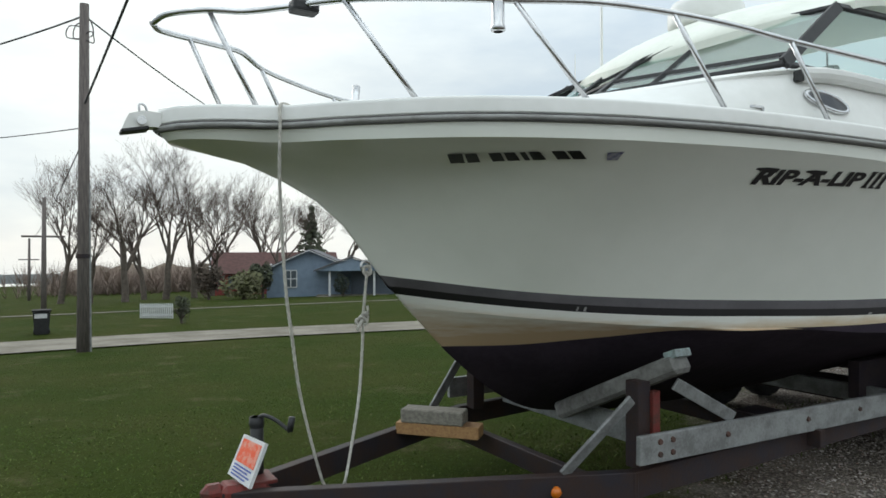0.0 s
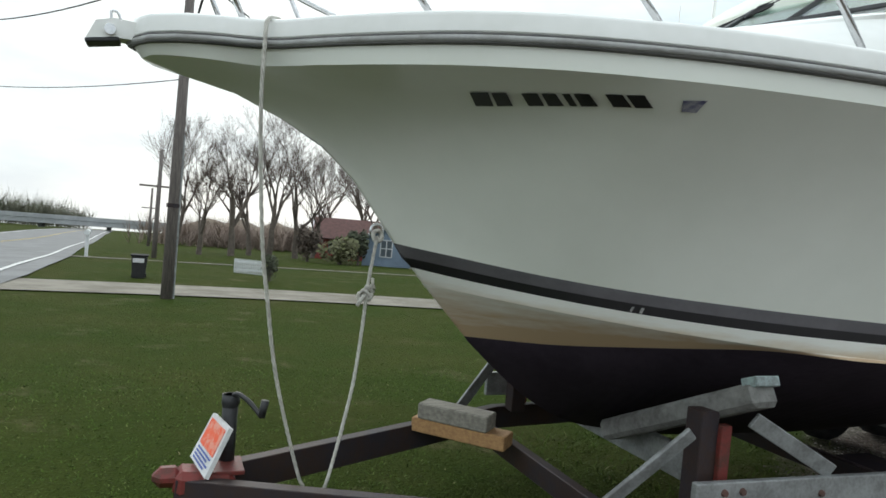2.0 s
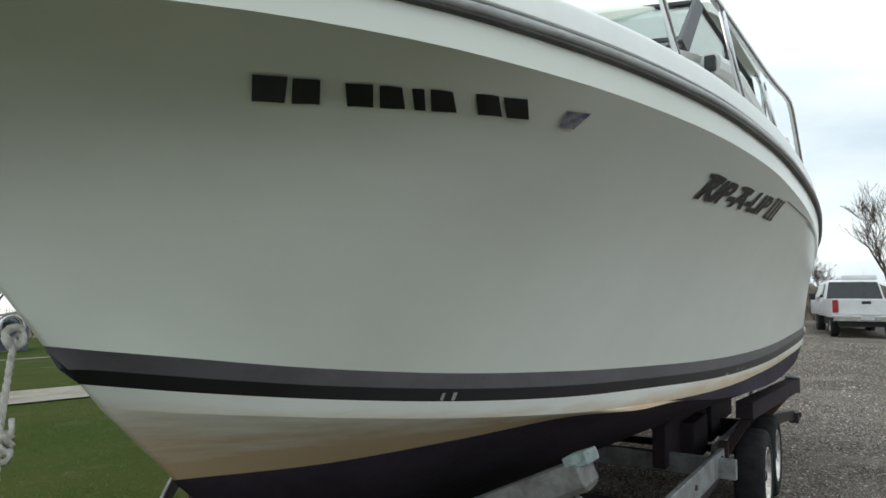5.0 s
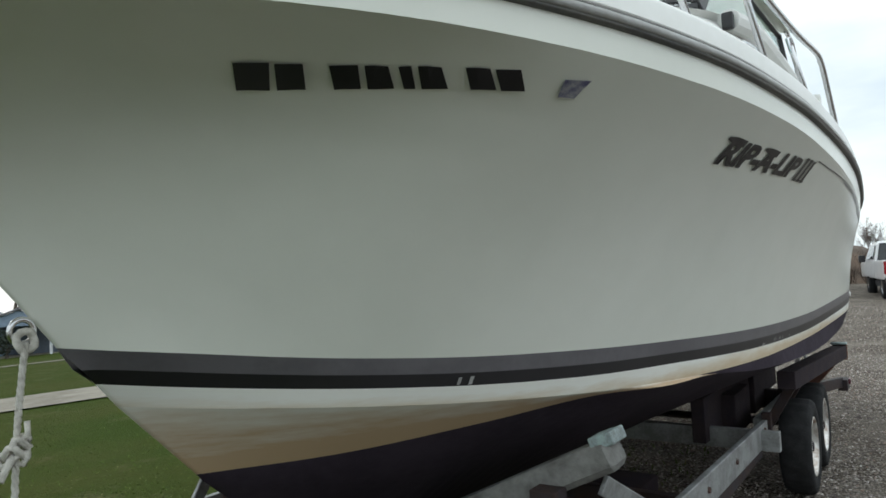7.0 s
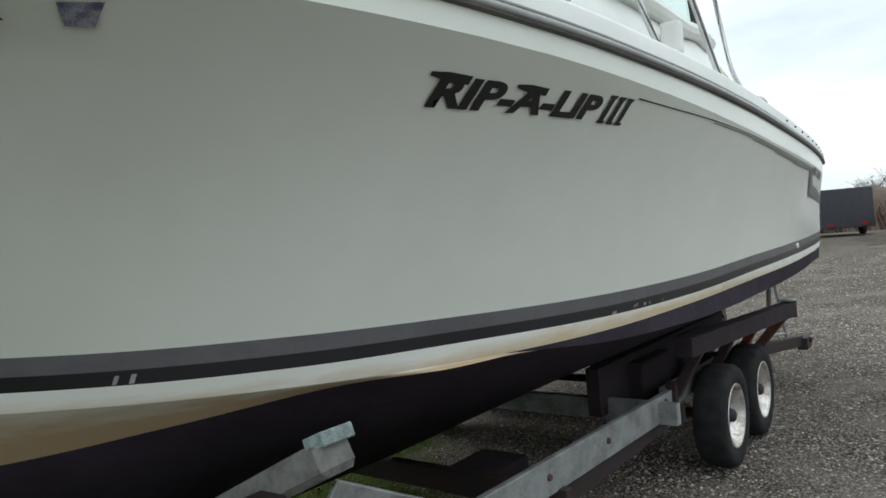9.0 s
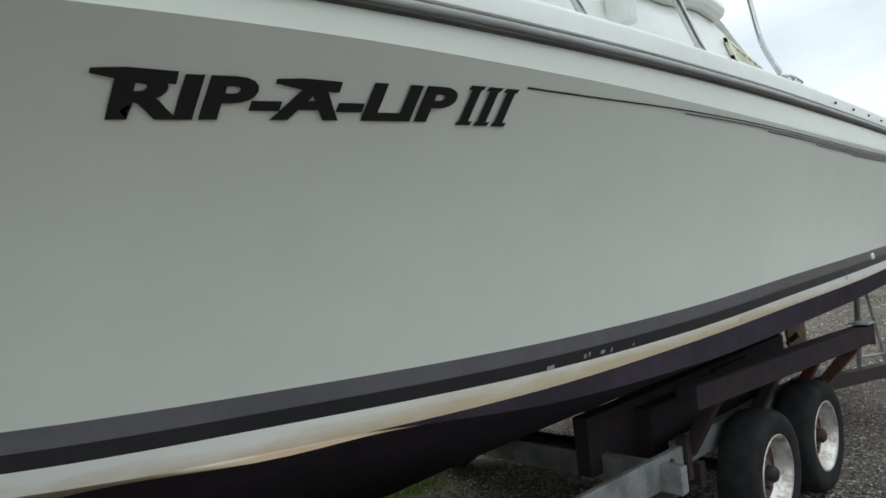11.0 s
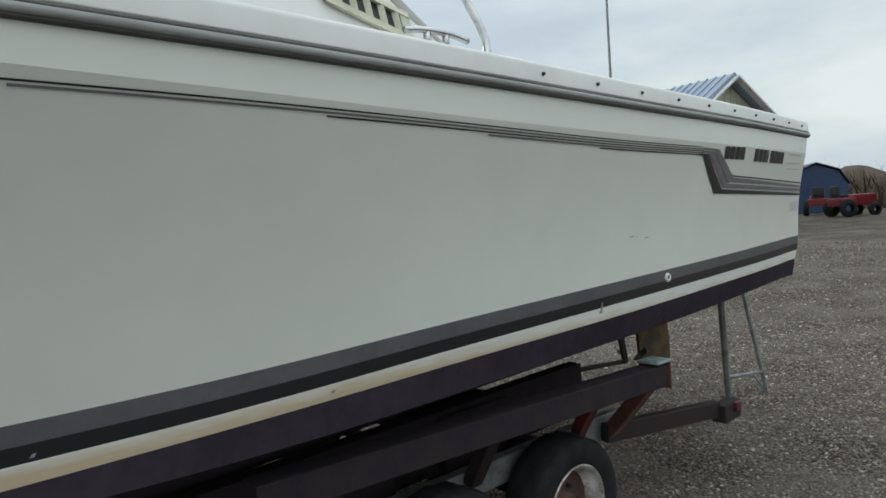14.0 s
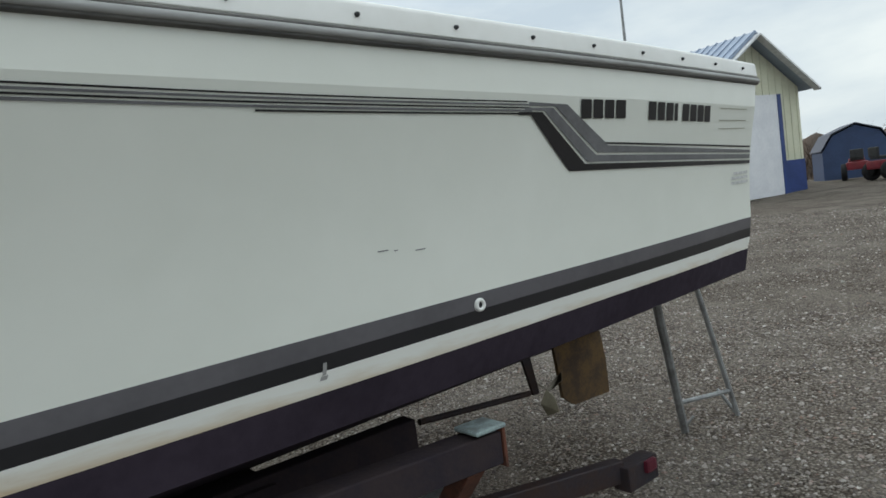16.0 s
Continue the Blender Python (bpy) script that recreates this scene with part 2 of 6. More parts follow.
V_T = [(1.12, 0, 1.075), (1.45, .33, 1.10), (1.81, .66, 1.155), (2.23, .93, 1.20), (2.56, 1.095, 1.192), (2.95, 1.175, 1.185), (3.5, 1.29, 1.14), (4.3, 1.41, 1.12), (5.8, 1.475, 1.13), (7.3, 1.43, 1.13), (8.80, 1.345, 1.15)]
K_T = [(1.14, 0, 1.05), (1.31, 0, .905), (1.526, 0, .744), (1.707, 0, .645), (2.2, 0, .54), (3.2, 0, .49), (5.0, 0, .52), (7.0, 0, .58), (8.72, 0, .62)]
fR, fA, fG, fB, fU, fV, fK = (curve_at(t) for t in (R_T, A_T, G_T, B_T, U_T, V_T, K_T))
SIDE = [(.08, -.33, 2.185), (.17, -.10, 2.14), (.29, .10, 2.06), (.43, .30, 1.955), (.60, .46, 1.82), (.80, .59, 1.66)]


def side_curve(f, x0, z0):
    """A line on the topside at the fraction f of the way from the knuckle to the stripe."""
    q = 1.3

    def lerp(x):
        a, g = fA(x), fG(x)
        hollow = 0.055 * math.sin(math.pi * f ** 0.8) * (1 - step(1.2, 5.0, x)) + 0.02 * math.sin(math.pi * f)
        return np.array((a[0] * (1 - f) + g[0] * f - hollow, a[1] * (1 - f) + g[1] * f))

    def c(x):
        if x >= q:
            return lerp(x)
        e, d = lerp(q), (lerp(q + .06) - lerp(q)) / .06
        t, L = (x - x0) / (q - x0), q - x0
        h = e[0] * (3 * t * t - 2 * t ** 3) + d[0] * L * (t ** 3 - t * t) + 0.62 * L * (t - 2 * t * t + t ** 3)
        hollow = np.interp(f, (0, .08, .17, .29, .43, .6), (0, .13, .16, .12, .06, 0)) * step(.05, .6, x) * (1 - step(.8, 1.3, x))
        return np.array((max(h - hollow, 0), z0 + (e[1] - z0) * t))
    return c


HULL_CURVES = [(fR, R_T[0][0], 9.08), (fA, A_T[0][0], 9.07)] + [(side_curve(f, x, z), x, 9.07 - 0.05 * f) for f, x, z in SIDE]
HULL_CURVES += [(fG, G_T[0][0], 9.02), (lambda x: fG(x) * .45 + fB(max(x, B_T[0][0])) * .55, .745, 9.01), (fB, B_T[0][0], 9.0), (fU, U_T[0][0], 8.98), (fV, 1.12, 8.94), (fK, 1.14, 8.80)]
NS = 84


def hull_point(j, s, lift=0.0):
    f, x0, x1 = HULL_CURVES[j]
    x = x0 + (x1 - x0) * s
    h, z = f(x)
    return x, h + lift, z


def stained(name, base, stain, lo, hi, reach):
    """White gelcoat with tan scum that thickens towards the water line (v = 1 in the row's own coordinates)."""
    m = bpy.data.materials.new(name)
    m.use_nodes = True
    nt = m.node_tree
    b = nt.nodes["Principled BSDF"]
    b.inputs["Roughness"].default_value = 0.5
    uv = nt.nodes.new("ShaderNodeTexCoord")
    sep = nt.nodes.new("ShaderNodeSeparateXYZ")
    nt.links.new(uv.outputs["UV"], sep.inputs["Vector"])
    mp = nt.nodes.new("ShaderNodeMapping")
    mp.inputs["Scale"].default_value = (1.6, 0.5, 9.0)
    nt.links.new(uv.outputs["Object"], mp.inputs["Vector"])
    n = nt.nodes.new("ShaderNodeTexNoise")
    n.inputs["Scale"].default_value, n.inputs["Detail"].default_value, n.inputs["Roughness"].default_value = 2.6, 6, 0.62
    nt.links.new(mp.outputs["Vector"], n.inputs["Vector"])
    a = nt.nodes.new("ShaderNodeMath")
    a.operation = "MULTIPLY_ADD"
    a.inputs[1].default_value = 1.5
    nt.links.new(n.outputs["Fac"], a.inputs[0])
    nt.links.new(sep.outputs["Y"], a.inputs[2])
    # the scum starts a little aft of the stem and fades out towards the stern
    xs = nt.nodes.new("ShaderNodeValToRGB")
    e = xs.color_ramp.elements
    e[0].position, e[0].color = 0.0, (0.0, 0.0, 0.0, 1)
    e[1].position, e[1].color = 1.0, (0.0, 0.0, 0.0, 1)
    for p, v in reach:
        k = e.new(p)
        k.color = (v, v, v, 1)
    nt.links.new(sep.outputs["X"], xs.inputs["Fac"])
    add = nt.nodes.new("ShaderNodeMath")
    add.operation = "ADD"
    nt.links.new(a.outputs["Value"], add.inputs[0])
    nt.links.new(xs.outputs["Color"], add.inputs[1])
    mr = nt.nodes.new("ShaderNodeMapRange")
    mr.inputs["From Min"].default_value, mr.inputs["From Max"].default_value = lo, hi
    nt.links.new(add.outputs["Value"], mr.inputs["Value"])
    ramp = nt.nodes.new("ShaderNodeValToRGB")
    ramp.color_ramp.elements[0].color, ramp.color_ramp.elements[1].color = (*base, 1), (*stain, 1)
    nt.links.new(mr.outputs["Result"], ramp.inputs["Fac"])
    nt.links.new(ramp.outputs["Color"], b.inputs["Base Color"])
    return m


boot_white = stained("boot_white", (0.76, 0.76, 0.72), (0.55, 0.44, 0.30), 1.30, 2.3, ((0.10, 0.05), (0.22, 0.08), (0.30, 0.45), (0.36, 0.85), (0.54, 0.85), (0.62, 0.35), (0.74, 0.05)))
boot_tan = stained("boot_tan", (0.70, 0.68, 0.62), (0.50, 0.36, 0.23), 1.28, 1.95, ((0.10, 0.55), (0.30, 0.65), (0.5, 0.6)))


def build_hull(boat):
    bm = bmesh.new()
    uvl = bm.loops.layers.uv.new("UVMap")
    S = [(i / NS) ** 1.45 for i in range(NS + 1)]
    grid = {}
    nj = len(HULL_CURVES)
    for side in (-1, 1):
        for j in range(nj):
            for i, s in enumerate(S):
                x, h, z = hull_point(j, s)
                if h < 0.004 and side == 1 and (i == 0 or j == nj - 1):
                    grid[side, j, i] = grid[-1, j, i]
                    continue
                grid[side, j, i] = bm.verts.new((x, side * h, z))
    # rows: band, topside x7, grey, black, white, chine, bottom
    for side in (-1, 1):
        for j in range(nj - 1):
            for i in range(NS):
                q = [grid[side, j, i], grid[side, j, i + 1], grid[side, j + 1, i + 1], grid[side, j + 1, i]]
                q2 = [v for k, v in enumerate(q) if v not in q[:k]]
                if len(q2) < 3:
                    continue
                try:
                    f = bm.faces.new(q2)
                except ValueError:
                    continue
                xm = f.calc_center_median().x
                f.material_index = 0 if j < 8 else 1 if j == 8 else 2 if j == 9 else 3 if j == 10 else (4 if xm < 3.0 else 5) if j == 11 else 5
                f.smooth = True
                for l in f.loops:
                    jj = [k for k in (j, j + 1) for ii in (i, i + 1) if grid[side, k, ii] is l.vert]
                    l[uvl].uv = (l.vert.co.x / 9.0, 1.0 if jj and jj[0] == j + 1 else 0.0)
    for side in (-1, 1):
        for j in (1, 8, 9, 10, 11, 12):
            for i in range(NS):
                e = bm.edges.get((grid[side, j, i], grid[side, j, i + 1]))
                if e:
                    e.smooth = False
    for j in range(nj - 1):
        q = [grid[-1, j, NS], grid[1, j, NS], grid[1, j + 1, NS], grid[-1, j + 1, NS]]
        q = [v for k, v in enumerate(q) if v not in q[:k]]
        f = bm.faces.new(q)
        f.material_index = 0 if j < 11 else 5
    ob = part("hull", bm, [gelcoat, stripe_grey, stripe_black, boot_white, boot_tan, bottom_paint], boat, "white fibreglass hull with grey and black boot stripes and dark bottom paint")
    return ob


def along(f, x0, x1, dh, dz, n=90, power=1.3):
    return [(x, h + dh, z + dz) for x, (h, z) in ((x, f(x)) for x in (x0 + (x1 - x0) * (i / n) ** power for i in range(n + 1)))]


def strip(bm, lines, mi=0, side=-1):
    """Faces between neighbouring lines of (x, h, z)."""
    rows = [[bm.verts.new((x, side * h, z)) for x, h, z in line] for line in lines]
    for a, b in zip(rows, rows[1:]):
        for k in range(len(a) - 1):
            try:
                f = bm.faces.new((a[k], a[k + 1], b[k + 1], b[k]))
                f.material_index = mi
                f.smooth = True
            except ValueError:
                pass
    return rows


def rail_profile(boat, name, prof, material, label, x1=9.08):
    """A moulding that runs along the sheer on both sides; prof: pairs of outward and upward offsets."""
    bm = bmesh.new()
    for side in (-1, 1):
        lines = []
        for dh, dz in prof:
            line = along(fR, R_T[0][0], x1, dh, dz)
            # round the tip: push forward what would stand out sideways
            line[0] = (line[0][0] - max(dh, 0), 0.0, line[0][2])
            lines.append(line)
        strip(bm, lines, 0, side)
    bmesh.ops.remove_doubles(bm, verts=bm.verts, dist=0.0008)
    return part(name, bm, material, boat, label)


def build_deck(boat):
    # gunwale cap: up from the rail, over a rounded edge
    rail_profile(boat, "gunwale", [(0.0, 0.028), (0.012, 0.032), (0.012, 0.036), (0.006, 0.090), (0.004, 0.099), (-0.003, 0.106), (-0.012, 0.109), (-0.03, 0.112), (-0.075, 0.112)], gelcoat_deck, "white moulded gunwale cap")
    rail_profile(boat, "rub_rail", [(-.004, -0.012), (0.014, -0.011), (0.019, -0.005), (0.014, -0.002), (0.014, 0.018), (0.019, 0.021), (0.017, 0.027), (-.004, 0.029)], mat("rail_dark", (.060, .060, .060), .55, dark=(.12, .115, .105), scale=3, stretch=(1, 4, 4), mix=.6), "dark grey weathered rub rail")
    rail_profile(boat, "rub_rail_insert", [(0.012, -0.004), (0.023, -0.002), (0.025, 0.008), (0.023, 0.018), (0.012, 0.020)], mat("rail_grey", (.34, .34, .335), .45, dark=(.21, .205, .195), scale=2.5, stretch=(1, 6, 6), mix=.7), "worn grey vinyl insert")
    # fore and side deck
    bm = bmesh.new()
    xs = [-.5 + (5.3 + .5) * (i / 60) ** 1.2 for i in range(61)]
    rows = []
    for k in np.linspace(-1, 1, 15):
        rows.append([bm.verts.new((x, k * max(fR(x)[0] - .07, .0), fR(x)[1] + .11 + .06 * (1 - k * k) * step(-.2, 1.0, x))) for x in xs])
    for a, b in zip(rows, rows[1:]):
        for i in range(60):
            f = bm.faces.new((a[i], a[i + 1], b[i + 1], b[i]))
            f.smooth = True
    part("deck", bm, gelcoat_deck, boat)
    # cockpit: covering boards, inner sides and sole
    bm = bmesh.new()
    for side in (-1, 1):
        strip(bm, [along(fR, 5.2, 9.05, d, z, 40, 1.0) for d, z in ((-.075, .112), (-.24, .115), (-.25, .09), (-.25, -.75))], 0, side)
    sole = [bm.verts.new((x, s * (fR(x)[0] - .25), 1.27)) for x, s in ((5.2, -1), (9.05, -1), (9.05, 1), (5.2, 1))]
    bm.faces.new(sole)
    box(bm, (9.0, 0, 1.80), (.12, 2.36, .66), bev=.02)
    part("cockpit", bm, gelcoat_deck, boat)


CABIN = [(.72, .36, 2.41, .20, 2.43), (1.2, .92, 2.40, .58, 2.475), (1.75, 1.25, 2.385, .95, 2.55), (2.25, 1.43, 2.37, 1.27, 2.635), (2.7, 1.53, 2.355, 1.375, 2.705), (3.4, 1.57, 2.338, 1.42, 2.71),
         (4.3, 1.575, 2.32, 1.42, 2.715), (4.95, 1.55, 2.31, 1.40, 2.715), (5.2, 1.55, 2.305, 1.46, 2.50), (5.36, 1.555, 2.30, 1.55, 2.31)]
fC = curve_at(CABIN)


def cabin_side(x, t, lift=0.0):
    """A point on the near cabin side, t from the deck (0) to the window ledge (1)."""
    hb, zb, ht, zt = fC(x)
    bulge = .03 * math.sin(math.pi * t)
    return Vector((x, -(hb * (1 - t) + ht * t + bulge + lift), zb * (1 - t) + zt * t))


def tinted(name, color, alpha):
    m = bpy.data.materials.new(name)
    m.use_nodes = True
    nt = m.node_tree
    nt.nodes.clear()
    out = nt.nodes.new("ShaderNodeOutputMaterial")
    tr = nt.nodes.new("ShaderNodeBsdfTransparent")
    tr.inputs["Color"].default_value = (*color, 1)
    gl = nt.nodes.new("ShaderNodeBsdfGlossy")
    gl.inputs["Roughness"].default_value = 0.03
    mx = nt.nodes.new("ShaderNodeMixShader")
    lw = nt.nodes.new("ShaderNodeLayerWeight")
    cube = nt.nodes.new("ShaderNodeMath")
    cube.operation = "POWER"
    cube.inputs[1].default_value = 3.5
    nt.links.new(lw.outputs["Facing"], cube.inputs[0])
    ad = nt.nodes.new("ShaderNodeMath")
    ad.operation = "MULTIPLY_ADD"
    ad.inputs[1].default_value, ad.inputs[2].default_value = 0.5, alpha
    nt.links.new(cube.outputs["Value"], ad.inputs[0])
    nt.links.new(ad.outputs["Value"], mx.inputs["Fac"])
    nt.links.new(tr.outputs["BSDF"], mx.inputs[1])
    nt.links.new(gl.outputs["BSDF"], mx.inputs[2])
    nt.links.new(mx.outputs["Shader"], out.inputs["Surface"])
    return m


glass_green = tinted("glass_green", (0.83, 0.91, 0.89), 0.03)


def build_cabin(boat):
    bm = bmesh.new()
    xs = [.72 + 4.64 * i / 70 for i in range(71)]
    rings = []
    for x in xs:
        hb, zb, ht, zt = fC(x)
        # the top overhangs the side a little from the windscreen aft
        lip = step(1.7, 2.7, x)
        half = [(hb, zb)] + [(hb * (1 - t) + ht * t + .03 * math.sin(math.pi * t) - .025 * lip * t ** 3, zb * (1 - t) + zt * t) for t in (.25, .5, .75, .93)]
        half += [(ht + .022 * lip, zt - .002), (ht - .06, zt + .02), (ht * .6, zt + .04), (0, zt + .055)]
        ring = [bm.verts.new((x, -h, z)) for h, z in half] + [bm.verts.new((x, h, z)) for h, z in half[-2::-1]]
        rings.append(ring)
    for a, b in zip(rings, rings[1:]):
        for k in range(len(a) - 1):
            f = bm.faces.new((a[k], a[k + 1], b[k + 1], b[k]))
            f.smooth = True
    for a, b in zip(rings, rings[1:]):
        for k in (4, 5, len(a) - 6, len(a) - 5):
            bm.edges.get((a[k], b[k])).smooth = False
    bm.faces.new(rings[0])
    bm.faces.new(rings[-1][::-1])
    cabin = part("cabin", bm, gelcoat_deck, boat, "white moulded cabin trunk")
    # ledge under the side windows
    for side in (-1, 1):
        bm = bmesh.new()
        pts = [cabin_side(x, .88, .030) for x in np.linspace(2.62, 4.90, 14)]
        tube(bm, [(p.x, side * -p.y, p.z) for p in pts], .045, 10)
        part("ledge", bm, gelcoat_deck, cabin)
    # windscreen and side windows: corners on the near half, mirrored
    W0, W1 = Vector((2.44, 0, 2.80)), Vector((2.66, -1.30, 2.755))
    T0, T1 = Vector((3.07, 0, 3.25)), Vector((3.30, -1.26, 3.215))
    Bk0, Bk1 = Vector((4.86, -1.40, 2.715)), Vector((5.02, -1.31, 3.285))
    M0, M1 = W1.lerp(Bk0, .52), T1.lerp(Bk1, .42)
    frame_m = rubber_black
    for side in (1, -1):
        def P(v):
            return Vector((v.x, v.y * side, v.z))
        for nm, q in (("windscreen_pane", (W0, W1, T1, T0)), ("side_pane", (W1, M0, M1, T1)), ("side_pane", (M0, Bk0, Bk1, M1))):
            bm = bmesh.new()
            n = (P(q[1]) - P(q[0])).cross(P(q[3]) - P(q[0])).normalized() * .006
            slab(bm, [P(v) for v in q], n)
            g = part(nm, bm, glass_green, cabin, "green-tinted glass")
            g.visible_shadow = False
        bm = bmesh.new()
        for a, b, r in ((W0, W1, .020), (T0, T1, .022), (W1, T1, .038), (W1, Bk0, .018), (T1, Bk1, .022), (Bk0, Bk1, .034), (M0, M1, .016), (W0.lerp(W1, .34), T0.lerp(T1, .34), .020), (W0.lerp(T0, .26), W1.lerp(T1, .16), .016)):
            beam(bm, P(a), P(b), 2 * r, .03, .005, up=(0.3, -.8 * side, .5))
        if side == 1:
            beam(bm, W0, T0, .05, .03, .005, up=(1, 0, .3))
        part("window_frame", bm, frame_m, cabin, "black window frame")
    # dark interior bulkhead and dash seen through the panes
    bm = bmesh.new()
    box(bm, (3.12, 0, 2.77), (.85, 2.2, .05), bev=.02)
    box(bm, (3.45, .45, 2.88), (.30, .5, .20), bev=.04)
    part("dashboard", bm, mat("dash_grey", (.55, .56, .54), .6), cabin)
    for y in (-.45, .5):
        bm = bmesh.new()
        box(bm, (4.15, y, 2.74), (.45, .45, .12), bev=.04)
        box(bm, (4.37, y, 2.93), (.10, .45, .42), bev=.04)
        part("helm_seat", bm, mat("seat_vinyl", (.55, .55, .53), .5), cabin)
    # hardtop with a visor that droops at the front
    bm = bmesh.new()
    rows = []
    for i in range(25):
        t = i / 24
        row = []
        for k in np.linspace(-1, 1, 17):
            q = abs(k)
            lx, lz = 2.84 + .60 * q ** 2.0, 3.10 + .17 * q ** 1.6
            row.append((lx + (5.15 - lx) * t, k * (1.29 + .08 * t), lz + (3.57 - .19 * q ** 3 - lz) * math.sin(math.pi / 2 * min(1, t / .44)) ** .85))
        rows.append(row)
    for dz, flip in ((0, 0), (-.058, 1)):
        vs = [[bm.verts.new((x, y, z + dz * (1 if abs(y) < 1.0 else .9))) for x, y, z in row] for row in rows]
        for a, b in zip(vs, vs[1:]):
            for k in range(16):
                f = bm.faces.new((a[k], a[k + 1], b[k + 1], b[k]))
                f.smooth = True
        edge = [r[0] for r in vs] + vs[-1][1:-1] + [r[-1] for r in vs[::-1]] + vs[0][-2:0:-1]
        if flip:
            for k in range(len(edge)):
                bm.faces.new((first[k], first[(k + 1) % len(edge)], edge[(k + 1) % len(edge)], edge[k]))
        first = edge
    part("hardtop", bm, mat("hardtop_cream", (.76, .78, .70), .45, dark=(.68, .70, .62), scale=3), cabin, "cream fibreglass hardtop with a drooping visor")
    # radar dome on the hardtop
    bm = bmesh.new()
    lathe(bm, [(.0, .0), (.30, .0), (.31, .04), (.31, .16), (.28, .22), (.15, .25), (.0, .255)], (3.85, .15, 3.555), "z")
    part("radar_dome", bm, gelcoat_deck, boat, "white radar dome on the hardtop", smooth=True)
    # wipers
    for y0, z0 in ((-.2, 2.86), (.75, 2.86)):
        bm = bmesh.new()
        hi = T0.lerp(Vector((T1.x, 1.28 if y0 > 0 else -1.28, T1.z)), abs(y0)) + Vector((-.07, 0, -.02))
        lo = hi + (W0 - T0) * .62 + Vector((0, .30, .02))
        tube(bm, [hi, hi.lerp(lo, .5) + Vector((-.02, .04, .01)), lo.lerp(hi, .25)], .009, 6)
        beam(bm, hi.lerp(lo, .28) + Vector((0, -.10, .01)), lo + Vector((0, .12, 0)), .02, .02, 0)
        part("wiper", bm, rubber_black, cabin)
    # porthole, step-like latch, sidelight, vent and white box on the near side; mirrored on the far side
    for side in (-1, 1):
        bm = bmesh.new()
        ring = []
        for k in range(28):
            a = k * math.tau / 28
            p = cabin_side(2.735 + .145 * math.cos(a), .42 + .14 * math.sin(a) - .09 * math.cos(a), .008)
            ring.append((p.x, p.y * -side, p.z))
        tube(bm, ring, .014, 6, closed=True)
        ph = part("porthole", bm, steel_bright, cabin, "oval porthole with a metal rim", smooth=True)
        bm = bmesh.new()
        slab(bm, ring, (0, -.01 * -side, 0))
        part("dark_glass", bm, mat("dark_glass", (.02, .02, .025), .1), ph)
        bm = bmesh.new()
        p = cabin_side(2.60, .86, .03)
        box(bm, (p.x, p.y * -side, p.z), (.04, .045, .065), bev=.012)
        part("sidelight", bm, rubber_black, cabin, "black sidelight housing")
        bm = bmesh.new()
        x0, x1, zl, zh = 4.83, 5.16, 2.435, 2.545

        def wall(x, z, lift):
            hb, zb, ht, zt = fC(x)
            p = cabin_side(x, (z - .28 * (x - x0) - zb) / (zt - zb), lift)
            return Vector((p.x, p.y * -side, p.z))
        for xa, xb, za, zb_ in ((x0, x1, zh - .022, zh), (x0, x1, zl, zl + .022), (x0, x0 + .035, zl, zh), (x1 - .04, x1, zl, zh)):
            slab(bm, [wall(x, z, .004) for x, z in ((xa, za), (xb, za), (xb, zb_), (xa, zb_))], (0, .016 * side, 0))
        v = part("vent_frame", bm, mat("vent_cream", (.66, .66, .50), .5), cabin, "cream engine vent with five slats")
        # black sheet on the wall paints the shade inside the vent opening
        bm = bmesh.new()
        slab(bm, [wall(x, z, .003) for x, z in ((x0 + .03, zl + .015), (x1 - .035, zl + .015), (x1 - .035, zh - .015), (x0 + .03, zh - .015))], (0, .003 * side, 0))
        part("vent_back", bm, rubber_black, v)
        for k in range(5):
            bm = bmesh.new()
            xa = x0 + .045 + k * .055
            slab(bm, [wall(xa, zl + .022, .006), wall(xa + .009, zl + .022, .016), wall(xa + .009, zh - .022, .016), wall(xa, zh - .022, .006)], (0.006, .006 * side, 0))
            part("vent_slat", bm, MATS["vent_cream"], v)
        bm = bmesh.new()
        p = cabin_side(3.80, .40, .045)
        box(bm, (p.x, p.y * -side, p.z), (.075, .085, .145), bev=.018)
        part("light_box", bm, gelcoat_deck, cabin, "small white light box")
        bm = bmesh.new()
        p = cabin_side(2.22, .12, .01)
        for dx, dz, sx, sz in ((0, .03, .09, .012), (.045, 0, .012, .06)):
            box(bm, (p.x + dx, p.y * -side, p.z + dz), (sx, .02, sz))
        part("latch", bm, steel_bright, cabin)


